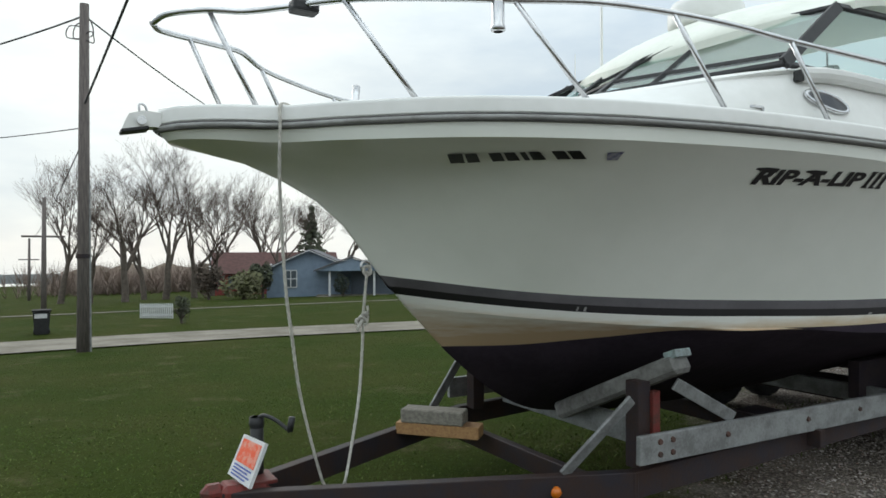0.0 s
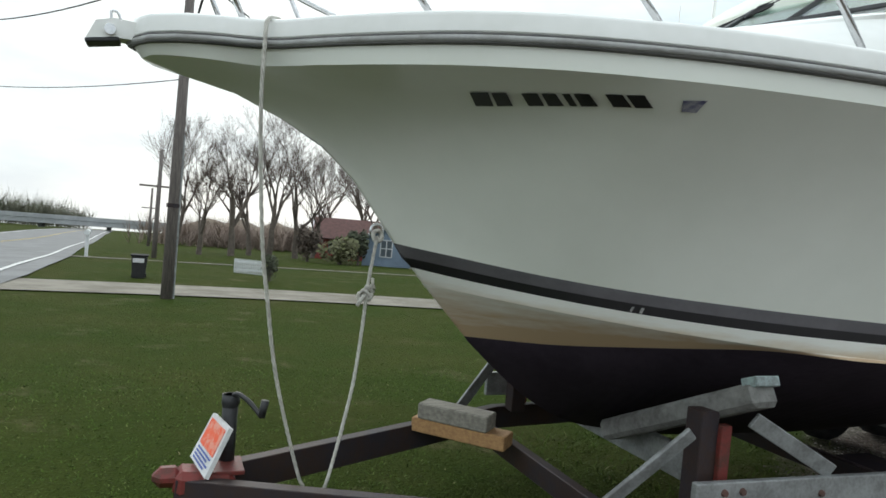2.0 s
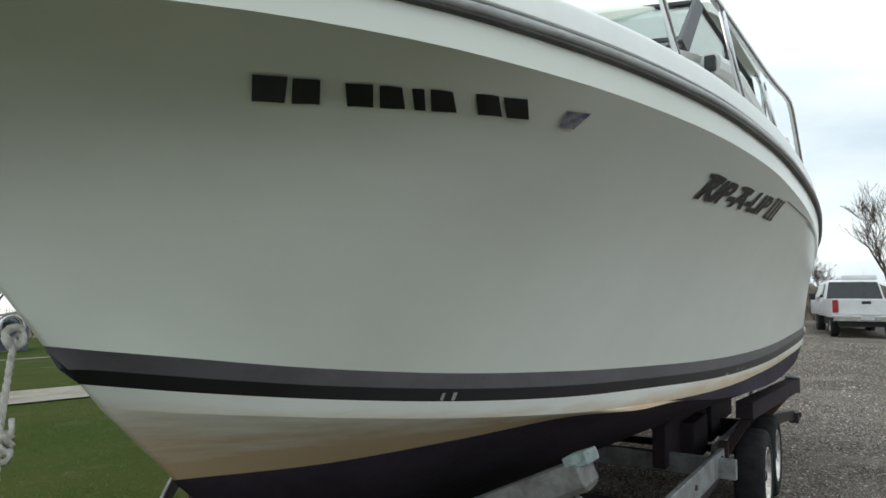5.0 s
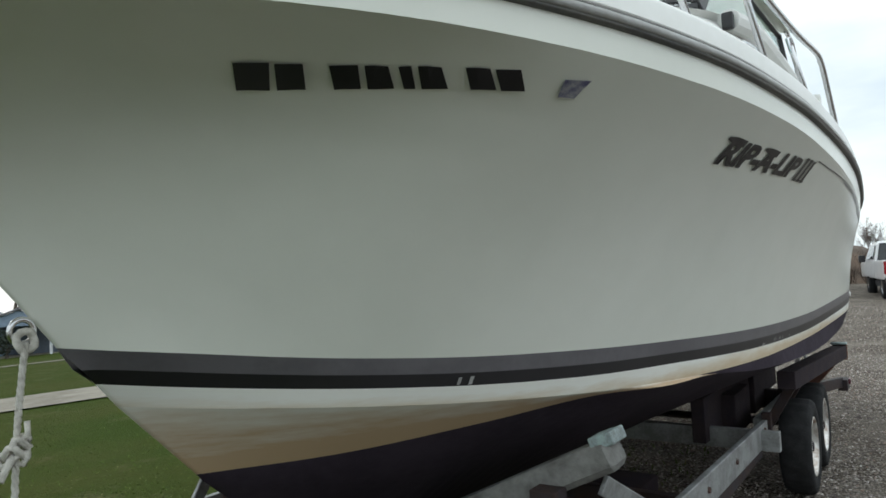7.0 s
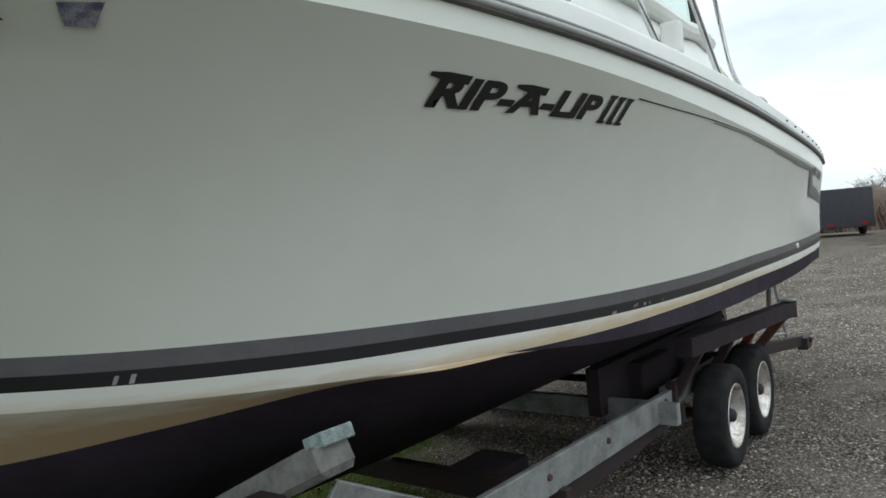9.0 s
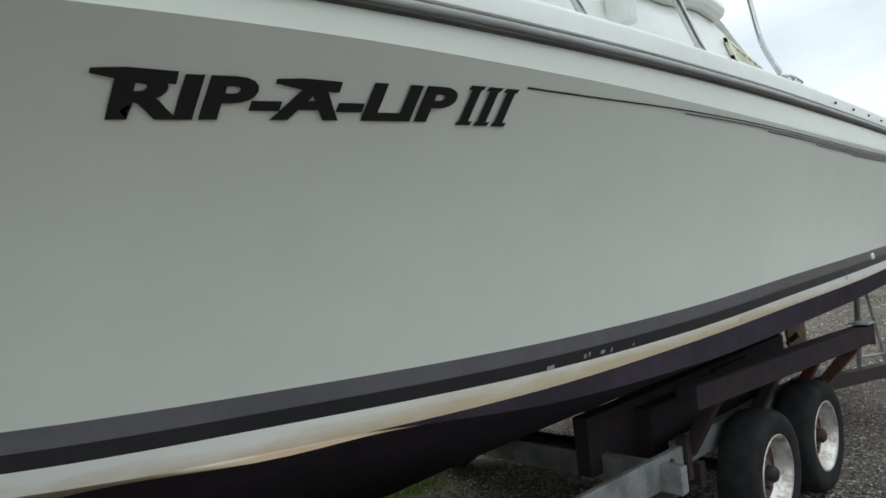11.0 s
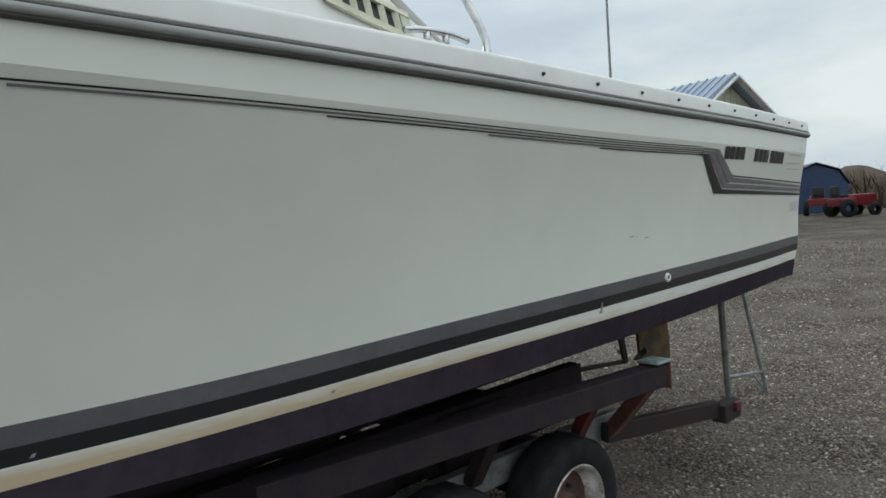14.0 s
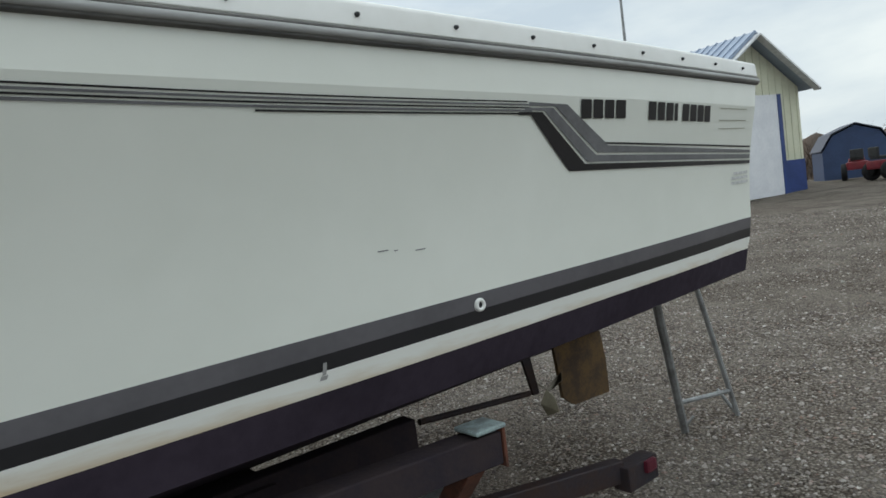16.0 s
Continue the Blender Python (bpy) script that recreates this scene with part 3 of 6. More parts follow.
def build_rails(boat):
    rail_line = [(-.553, 0, 2.817), (-.50, -.14, 2.828), (-.34, -.25, 2.842), (-.18, -.31, 2.845), (-.01, -.43, 2.86), (.197, -.70, 2.85), (.50, -.93, 2.84), (.843, -1.13, 2.83), (1.207, -1.29, 2.837), (1.612, -1.39, 2.83),
           (2.0, -1.45, 2.817), (2.40, -1.50, 2.79), (3.26, -1.58, 2.765), (3.72, -1.63, 2.765), (3.86, -1.64, 2.745), (3.96, -1.65, 2.66), (4.22, -1.68, 2.325)]
    feet = [((-.087, -.29, 2.335), (-.333, -.25, 2.842)), ((.484, -.86, 2.375), (.184, -.69, 2.85)), ((1.208, -1.24, 2.372), (.843, -1.13, 2.83)), ((1.948, -1.45, 2.352), (1.612, -1.39, 2.83)),
            ((2.679, -1.56, 2.342), (2.401, -1.50, 2.79)), ((3.546, -1.63, 2.335), (3.33, -1.55, 2.748))]
    for side in (1, -1):
        rail_pts = smooth_path([(x, y * side, z) for x, y, z in rail_line], 6)
        posts = [tuple((x, y * side, z) for x, y, z in pair) for pair in feet]
        bm = bmesh.new()
        tube(bm, rail_pts, .0150, 10)
        rail = part("bow_rail", bm, steel_bright, boat, "polished tubular bow rail", smooth=True)
        for base, top in posts:
            bm = bmesh.new()
            tube(bm, [base, top], .0130, 8)
            part("stanchion", bm, steel_bright, rail, smooth=True)
            bm = bmesh.new()
            lathe(bm, [(.0, .012), (.022, .012), (.034, .004), (.036, -.006)], base, "z", 12)
            part("stanchion_foot", bm, steel_bright, rail, smooth=True)
    # curved grab rails behind the cabin
    for side in (-1, 1):
        bm = bmesh.new()
        tube(bm, smooth_path([(5.08, side * 1.35, 3.33), (5.36, side * 1.36, 3.29), (5.51, side * 1.37, 3.0), (5.52, side * 1.42, 2.66), (5.56, side * 1.48, 2.48), (5.57, side * 1.50, 2.40), (5.54, side * 1.52, 2.30)], 6), .015, 8)
        part("grab_rail", bm, steel_bright, boat, "bent metal grab rail", smooth=True)
    # rod holder hanging from the rail, bow light on it, post on the foredeck
    bm = bmesh.new()
    lathe(bm, [(.0, .06), (.026, .06), (.030, .04), (.030, -.06), (.034, -.065), (.034, -.085), (.022, -.09)], (.78, -1.09, 2.775), "z", 14)
    part("rod_holder", bm, steel_bright, boat, smooth=True)
    bm = bmesh.new()
    box(bm, (.06, -.49, 2.85), (.13, .09, .055), bev=.014)
    part("bow_light", bm, rubber_black, boat)
    bm = bmesh.new()
    tube(bm, [(.675, .35, 2.40), (.70, .35, 2.73)], .024, 12)
    part("bow_post", bm, steel_bright, boat, smooth=True)
    # anchor roller beyond the pulpit
    bm = bmesh.new()
    slab(bm, [(-.36, -.05, 2.355), (-.60, -.05, 2.365), (-.665, -.05, 2.345), (-.70, -.05, 2.262), (-.665, -.05, 2.265), (-.58, -.05, 2.288), (-.51, -.05, 2.288), (-.36, -.05, 2.28)], (0, .10, 0))
    roller = part("anchor_roller", bm, gelcoat_deck, boat, "white anchor roller on the pulpit")
    bm = bmesh.new()
    lathe(bm, [(.0, -.07), (.022, -.07), (.022, .07), (.0, .07)], (-.61, 0, 2.315), "y", 14)
    part("roller_pin", bm, steel_bright, roller)
    bm = bmesh.new()
    tube(bm, smooth_path([(-.61, 0, 2.35), (-.615, 0, 2.40), (-.59, 0, 2.40), (-.575, 0, 2.36)], 4), .006, 6)
    part("roller_bail", bm, steel_bright, roller, smooth=True)
    bm = bmesh.new()
    beam(bm, (-.70, 0, 2.258), (-.575, 0, 2.284), .11, .018)
    part("roller_edge", bm, rubber_black, roller)
    # bow eye in the stem
    bm = bmesh.new()
    tube(bm, [(.595 + .030 * math.cos(a), -.02, 1.585 + .032 * math.sin(a)) for a in np.linspace(0, math.tau, 17)[:-1]], .008, 8, closed=True)
    part("bow_eye", bm, steel_bright, boat, "steel towing eye in the stem", smooth=True)
    # whip aerials
    for x, y, h, r in ((3.47, 1.0, 1.5, .016), (3.14, 1.0, .70, .006)):
        bm = bmesh.new()
        tube(bm, [(x, y, 2.76), (x, y, 2.76 + h)], [r, r * .6], 8)
        part("aerial", bm, gelcoat_deck, boat)
    # mooring cleat on the near quarter, snaps along the gunwale
    for side in (-1, 1):
        bm = bmesh.new()
        h, z = fR(5.2)
        y = side * (h - .05)
        tube(bm, smooth_path([(5.03, y, z + .145), (5.10, y, z + .155), (5.22, y, z + .155), (5.30, y, z + .142)], 4), .011, 8)
        for x in (5.12, 5.20):
            tube(bm, [(x, y, z + .105), (x, y, z + .15)], .012, 8)
        part("cleat", bm, steel_bright, boat, "metal mooring cleat", smooth=True)
        for k in range(10):
            x = 5.63 + k * .36
            h, z = fR(x)
            bm = bmesh.new()
            lathe(bm, [(.0, side * .010), (.005, side * .009), (.007, side * .004), (.0075, 0)], (x, side * (h + .010), z + .064), "y", 10)
            part("snap", bm, stripe_black, boat)


def on_hull(x, z, lift=0.0):
    """A point on the near side of the hull at x and height z."""
    hit = HULL_TREE.ray_cast(Vector((x, -6, z)), Vector((0, 1, 0)))
    if hit[0] is None:
        hit = HULL_TREE.find_nearest(Vector((x, -1.5, z)))
    n = hit[1] if hit[1].y < 0 else -hit[1]
    return hit[0] + n * lift


def build_marks(boat):
    """Lettering, pinstripes and scuffs: thin film on the near side."""
    def film(name, lower, upper, material, lift=.004, label="", flat=False):
        """A patch between two lines of (x, z) of equal count."""
        bm = bmesh.new()
        a = [bm.verts.new(on_hull(x, z, lift)) for x, z in lower]
        m = [bm.verts.new(on_hull((p[0] + q[0]) / 2, (p[1] + q[1]) / 2, lift)) for p, q in zip(lower, upper)]
        b = [bm.verts.new(on_hull(x, z, lift)) for x, z in upper]
        if flat:
            for v, p, q in zip(m, a, b):
                v.co = (p.co + q.co) / 2
        for lo, hi in ((a, m), (m, b)):
            for k in range(len(a) - 1):
                bm.faces.new((lo[k], lo[k + 1], hi[k + 1], hi[k]))
        return part(name, bm, material, boat, label)

    def line(name, f, x0, x1, w, material, n=40, lift=.004):
        xs = [x0 + (x1 - x0) * i / n for i in range(n + 1)]
        return film(name, [(x, float(f(x)[0]) - w / 2) for x in xs], [(x, float(f(x)[0]) + w / 2) for x in xs], material, lift)

    def quad(name, x0, x1, zc, hh, material, slant=0.0, n=3, dz=0.0, lift=.004):
        xs = [x0 + (x1 - x0) * i / n for i in range(n + 1)]
        return film(name, [(x - slant, zc + dz * (x - x0) - hh) for x in xs], [(x + slant, zc + dz * (x - x0) + hh) for x in xs], material, lift)
    black = stripe_black
    grey = mat("film_grey", (.17, .17, .18), .4)
    # registration, as bars
    for x0, x1 in ((.749, .800), (.811, .852), (.896, .936), (.947, .986), (1.002, 1.020), (1.030, 1.072), (1.110, 1.157), (1.167, 1.211)):
        zb, zt = 2.1215 - .022 * max(x0 - .93, 0) ** 1.1, 2.1555 - .012 * (x0 - .75)
        xs = [x0 + (x1 - x0) * i / 3 for i in range(4)]
        film("registration_bar", [(x, zb) for x in xs], [(x - .063, zt) for x in xs], black, .006, flat=True)
    xs = [i / 3 for i in range(4)]
    film("decal", [(1.297 + .045 * u, 2.111) for u in xs], [(1.268 + .072 * u, 2.141 + .005 * u) for u in xs], mat("decal_blue", (.10, .10, .20), .4, dark=(.34, .34, .38), scale=45, mix=.4), .005, "small blue and white state decal")
    # the boat's name
    cu = bpy.data.curves.new("name_text", "FONT")
    cu.body, cu.size, cu.offset, cu.shear = "RIP-A-LIP", 1.0, .044, .06
    cu.resolution_u = 4
    tmp = new("name_text", cu)
    me = tmp.evaluated_get(bpy.context.evaluated_depsgraph_get()).to_mesh()
    bm = bmesh.new()
    bm.from_mesh(me)
    bpy.data.objects.remove(tmp)
    bpy.data.curves.remove(cu)
    lo = [min(v.co[k] for v in bm.verts) for k in (0, 1)]
    hi = [max(v.co[k] for v in bm.verts) for k in (0, 1)]
    bmesh.ops.triangulate(bm, faces=bm.faces)
    for _ in range(2):
        bmesh.ops.subdivide_edges(bm, edges=[e for e in bm.edges if e.calc_length() > .22], cuts=1)
        bmesh.ops.triangulate(bm, faces=bm.faces)
    for v in bm.verts:
        u, w = (v.co.x - lo[0]) / (hi[0] - lo[0]), (v.co.y - lo[1]) / (hi[1] - lo[1])
        x = 2.150 + .785 * u - .004 * w
        v.co = on_hull(x, 2.021 + .012 * u + .074 * w, .005)
    part("name_lettering", bm, black, boat, "black italic lettering RIP-A-LIP III")
    # blades at the head of the two large letters, feet under the stems
    for x in (2.112, 2.455):
        film("letter_blade", [(x, 2.090), (x + .06, 2.082), (x + .15, 2.080)], [(x, 2.098), (x + .06, 2.102), (x + .15, 2.100)], black, .005)
    for k in range(3):
        x = 2.955 + .060 * k
        for dx0, dx1, z0, z1 in ((.009, .039, 2.032, 2.112), (0, .048, 2.028, 2.037), (.002, .05, 2.105, 2.114)):
            film("numeral_stroke", [(x + dx0, z0), (x + dx1, z0)], [(x + dx0 + .006, z1), (x + dx1 + .006, z1)], black, .0055)
    # pinstripes that step in one after another towards the stern
    fz = curve_at([(3.13, 2.120), (3.40, 2.114), (3.94, 2.106), (4.3, 2.098), (4.87, 2.082), (5.5, 2.062), (6.04, 2.046), (6.5, 2.038), (7.12, 2.032)])
    for k, (x0, w) in enumerate(((3.157, .0042), (3.97, .0055), (4.70, .0045), (5.35, .0065), (6.04, .005))):
        line("pinstripe", lambda x, k=k: fz(x) - .0095 * k, x0, 7.03 + .01 * k, w, black if k % 2 == 0 else grey)

    def band(name, pts_lo, pts_hi, m, lift=.0045):
        def dense(p):
            out = []
            for (xa, za), (xb, zb) in zip(p, p[1:]):
                n = 10
                out += [(xa + (xb - xa) * i / n, za + (zb - za) * i / n) for i in range(n)]
            return out + [p[-1]]
        film(name, dense(pts_lo), dense(pts_hi), m, lift)
    band("swoosh_dark", [(6.99, 1.990), (7.055, 1.990), (7.30, 1.790), (9.03, 1.735)], [(6.99, 2.000), (7.115, 2.000), (7.40, 1.812), (9.03, 1.752)], black)
    band("swoosh_grey", [(7.02, 2.006), (7.125, 2.004), (7.415, 1.818), (9.03, 1.762)], [(7.02, 2.014), (7.175, 2.014), (7.47, 1.842), (9.03, 1.785)], grey)
    band("swoosh_grey", [(7.04, 2.020), (7.185, 2.018), (7.48, 1.850), (9.03, 1.793)], [(7.04, 2.032), (7.255, 2.026), (7.555, 1.875), (9.03, 1.808)], grey)
    band("swoosh_line", [(7.53, 1.881), (9.03, 1.822)], [(7.53, 1.888), (9.03, 1.830)], black)
    # maker's lettering as plain slanted shapes
    for x0, w in ((7.345, .068), (7.425, .066), (7.505, .066), (7.585, .072)):
        quad("maker_mark", x0, x0 + w, 2.011, .034, black, -.006, 2)
    for k in range(8):
        x0 = 7.845 + k * .079
        quad("maker_mark", x0, x0 + (.064 if k != 3 else .03), 2.006 - .018 * (x0 - 7.845), .037, black, -.006, 2)
    for z in (1.925, 1.965, 2.022):
        quad("maker_line", 8.58, 8.94, z, .002, mat("line_tan", (.32, .32, .24), .5), 0, 3)
    for k, z in enumerate((1.69, 1.665, 1.64)):
        quad("small_print", 8.78 + .03 * (k == 0), 9.0, z, .007, mat("print_grey", (.40, .41, .41), .5, dark=(.6, .6, .6), scale=60), 0, 3)
    # scuffs
    for x0, x1, z in ((6.40, 6.44, 1.617), (6.46, 6.475, 1.612), (6.54, 6.58, 1.602)):
        quad("scuff", x0, x1, z, .0016, grey, 0, 2)
    chip = mat("bare_white", (.30, .295, .29), .6)
    for x, z, w, h in ((1.585, 1.342, .010, .024), (1.622, 1.340, .012, .026), (6.197, 1.322, .012, .034), (6.193, 1.298, .022, .012), (3.566, 1.262, .034, .014), (3.737, 1.272, .012, .014), (3.76, 1.276, .010, .016), (3.831, 1.272, .022, .012), (3.88, 1.272, .010, .014), (4.008, 1.271, .010, .010), (4.812, 1.252, .014, .010)):
        quad("paint_chip", x - w / 2, x + w / 2, z, h / 2, chip, .003, 2, 0, .0045)
    # drain fitting
    p = on_hull(6.80, 1.382)
    bm = bmesh.new()
    lathe(bm, [(.010, .0), (.011, -.010), (.019, -.012), (.023, -.005), (.023, .004)], p, "y", 20)
    d = part("drain_fitting", bm, gelcoat_deck, boat, "round white drain fitting", smooth=True)
    # no opening is cut: a black disc paints the dark inside it
    bm = bmesh.new()
    lathe(bm, [(0, -.004), (.011, -.004)], p, "y", 16)
    part("drain_hole", bm, black, d)


boat = thing("boat", "white fibreglass cabin cruiser with black boot stripe, sitting on a trailer", "boat", (0, 0, 0))
hull = build_hull(boat)
build_deck(boat)
build_cabin(boat)
build_rails(boat)
HULL_TREE = BVHTree.FromPolygons([v.co.copy() for v in hull.data.vertices], [tuple(p.vertices) for p in hull.data.polygons])
build_marks(boat)


# ---- ground ----
def build_ground():
    bm = bmesh.new()
    def axis(lo, hi, fine_lo, fine_hi, fine, n):
        a = list(np.arange(fine_lo, fine_hi + 1e-6, fine))
        left = [fine_lo - (fine_lo - lo) * (k / n) ** 2.6 for k in range(n, 0, -1)]
        right = [fine_hi + (hi - fine_hi) * (k / n) ** 2.6 for k in range(1, n + 1)]
        return left + a + right
    xs, ys = axis(-1500, 1800, -8, 34, .75, 26), axis(-600, 2400, -8, 44, .75, 26)
    vs = [[bm.verts.new((x, y, ground_z(x, y))) for x in xs] for y in ys]
    for a, b in zip(vs, vs[1:]):
        for k in range(len(xs) - 1):
            f = bm.faces.new((a[k], a[k + 1], b[k + 1], b[k]))
            f.smooth = True
    return tagged(part("ground", bm, ground_material()), "green lawn meeting a grey gravel yard", "ground", kind="structure")


def ground_material():
    m = bpy.data.materials.new("lawn_and_gravel")
    m.use_nodes = True
    nt = m.node_tree
    N, L = nt.nodes, nt.links
    b = N["Principled BSDF"]
    b.inputs["Roughness"].default_value = 0.95
    b.inputs["Specular IOR Level"].default_value = 0.03
    tc = N.new("ShaderNodeTexCoord")
    sep = N.new("ShaderNodeSeparateXYZ")
    L.new(tc.outputs["Object"], sep.inputs["Vector"])

    def noise(scale, detail=5, rough=.55):
        n = N.new("ShaderNodeTexNoise")
        n.inputs["Scale"].default_value, n.inputs["Detail"].default_value, n.inputs["Roughness"].default_value = scale, detail, rough
        L.new(tc.outputs["Object"], n.inputs["Vector"])
        return n.outputs["Fac"]

    def math_(op, a, b_, c=None):
        n = N.new("ShaderNodeMath")
        n.operation = op
        for k, v in enumerate((a, b_, c)):
            if v is None:
                continue
            if isinstance(v, (int, float)):
                n.inputs[k].default_value = v
            else:
                L.new(v, n.inputs[k])
        return n.outputs["Value"]

    def ramp(fac, *stops):
        n = N.new("ShaderNodeValToRGB")
        e = n.color_ramp.elements
        e[0].position, e[0].color = stops[0][0], (*stops[0][1], 1)
        e[1].position, e[1].color = stops[-1][0], (*stops[-1][1], 1)
        for p, c in stops[1:-1]:
            k = e.new(p)
            k.color = (*c, 1)
        L.new(fac, n.inputs["Fac"])
        return n.outputs["Color"]

    def mix(fac, a, b_):
        n = N.new("ShaderNodeMixRGB")
        L.new(fac, n.inputs["Fac"])
        L.new(a, n.inputs["Color1"])
        L.new(b_, n.inputs["Color2"])
        return n.outputs["Color"]
    grass = mix(ramp(noise(.45, 6, .6), (.38, (0, 0, 0)), (.62, (1, 1, 1))), ramp(noise(24, 7, .75), (.35, (.026, .042, .007)), (.65, (.038, .059, .010))), ramp(noise(15, 7, .75), (.35, (.038, .046, .010)), (.7, (.060, .068, .018))))
    # bare soil patches in the lawn
    bare = ramp(math_("ADD", noise(1.1, 4), math_("MULTIPLY", noise(9, 4), .35)), (.76, (0, 0, 0)), (.95, (.6, .6, .6)))
    soil = ramp(noise(20, 5), (.3, (.07, .055, .03)), (.7, (.17, .14, .08)))
    grass = mix(bare, grass, soil)
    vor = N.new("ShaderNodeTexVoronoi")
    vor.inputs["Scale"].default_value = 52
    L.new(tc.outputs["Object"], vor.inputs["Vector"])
    # pale stone centres; the shade in the gaps is painted as dark rims
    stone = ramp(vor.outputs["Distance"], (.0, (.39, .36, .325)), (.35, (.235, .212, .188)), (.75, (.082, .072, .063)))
    tint = ramp(vor.outputs["Color"], (.2, (.40, .35, .33)), (.5, (.80, .76, .72)), (.8, (1.0, .98, .95)))
    mul = N.new("ShaderNodeMixRGB")
    mul.blend_type = "MULTIPLY"
    mul.inputs["Fac"].default_value = 1
    L.new(stone, mul.inputs["Color1"])
    L.new(tint, mul.inputs["Color2"])
    dirt = ramp(noise(.5, 5), (.35, (.19, .165, .14)), (.7, (.30, .27, .24)))
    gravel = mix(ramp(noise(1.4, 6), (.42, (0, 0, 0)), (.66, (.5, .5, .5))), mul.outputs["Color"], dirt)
    # yard edge: x - 1.4 - 1.64 (y + 1.3), ragged, and the lawn again past the far side of the yard
    edge = math_("SUBTRACT", math_("SUBTRACT", sep.outputs["X"], 1.4), math_("MULTIPLY", math_("ADD", sep.outputs["Y"], 1.3), 1.64))
    edge = math_("ADD", edge, math_("MULTIPLY", math_("SUBTRACT", noise(.7, 5, .65), .5), 3.2))
    edge = math_("ADD", edge, math_("MULTIPLY", math_("SUBTRACT", noise(8, 4, .65), .5), 1.0))
    m1 = ramp(math_("MULTIPLY_ADD", edge, .5, .5), (.3, (0, 0, 0)), (.7, (1, 1, 1)))
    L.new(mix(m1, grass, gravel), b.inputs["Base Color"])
    bu = N.new("ShaderNodeBump")
    bu.inputs["Strength"].default_value, bu.inputs["Distance"].default_value = .8, .03
    L.new(math_("MULTIPLY", math_("ADD", vor.outputs["Distance"], noise(25, 5)), -1.0), bu.inputs["Height"])
    L.new(bu.outputs["Normal"], b.inputs["Normal"])
    return m


build_ground()


# ---- loose stones and grass ----
def island_mat(name, stops, rough=.9):
    m = bpy.data.materials.new(name)
    m.use_nodes = True
    nt = m.node_tree
    b = nt.nodes["Principled BSDF"]
    b.inputs["Roughness"].default_value = rough
    b.inputs["Specular IOR Level"].default_value = .08
    g = nt.nodes.new("ShaderNodeNewGeometry")
    r = nt.nodes.new("ShaderNodeValToRGB")
    e = r.color_ramp.elements
    e[0].position, e[0].color = stops[0][0], (*stops[0][1], 1)
    e[1].position, e[1].color = stops[-1][0], (*stops[-1][1], 1)
    for p, c in stops[1:-1]:
        k = e.new(p)
        k.color = (*c, 1)
    nt.links.new(g.outputs["Random Per Island"], r.inputs["Fac"])
    nt.links.new(r.outputs["Color"], b.inputs["Base Color"])
    return m


def raw_mesh(name, verts, faces, material):
    me = bpy.data.meshes.new(name)
    me.from_pydata(verts, [], faces)
    me.materials.append(material)
    return new(name, me)


def build_stones():
    rng = random.Random(41)
    verts, faces = [], []
    for x0, x1, y0, y1, n, lo, hi in ((3.0, 12.5, -3.2, 3.5, 38000, .005, .0125), (2.0, 7.0, -3.0, .5, 8000, .005, .011), (8.0, 22.0, -4.0, 9.0, 20000, .008, .018)):
        for _ in range(n):
            x, y = rng.uniform(x0, x1), rng.uniform(y0, y1)
            if gravel_edge(x, y) < rng.uniform(-.6, 1.6):
                continue
            r = rng.uniform(lo, hi) * (1.5 if rng.random() < .06 else 1)
            z = ground_z(x, y) + r * .25
            a = rng.uniform(0, math.tau)
            ca, sa = math.cos(a), math.sin(a)
            b = len(verts)
            for ux, uy, uz in ((1, 0, 0), (0, 1, 0), (-1, 0, 0), (0, -1, 0), (0, 0, 1), (0, 0, -1)):
                k = r * rng.uniform(.7, 1.25)
                px, py = ux * k * 1.3 + uz * r * rng.uniform(-.4, .4), uy * k + uz * r * rng.uniform(-.4, .4)
                verts.append((x + px * ca - py * sa, y + px * sa + py * ca, z + uz * k * .7 + rng.uniform(-.2, .2) * r))
            for i in range(4):
                faces.append((b + i, b + (i + 1) % 4, b + 4))
                faces.append((b + (i + 1) % 4, b + i, b + 5))
    m = island_mat("gravel_stone", ((0, (.10, .085, .08)), (.3, (.185, .162, .146)), (.6, (.285, .255, .23)), (.82, (.39, .36, .33)), (.90, (.24, .165, .135)), (1, (.56, .535, .50))))
    tagged(raw_mesh("gravel_stones", verts, faces, m), "loose grey and tan gravel stones on the yard", "gravel", kind="stuff")


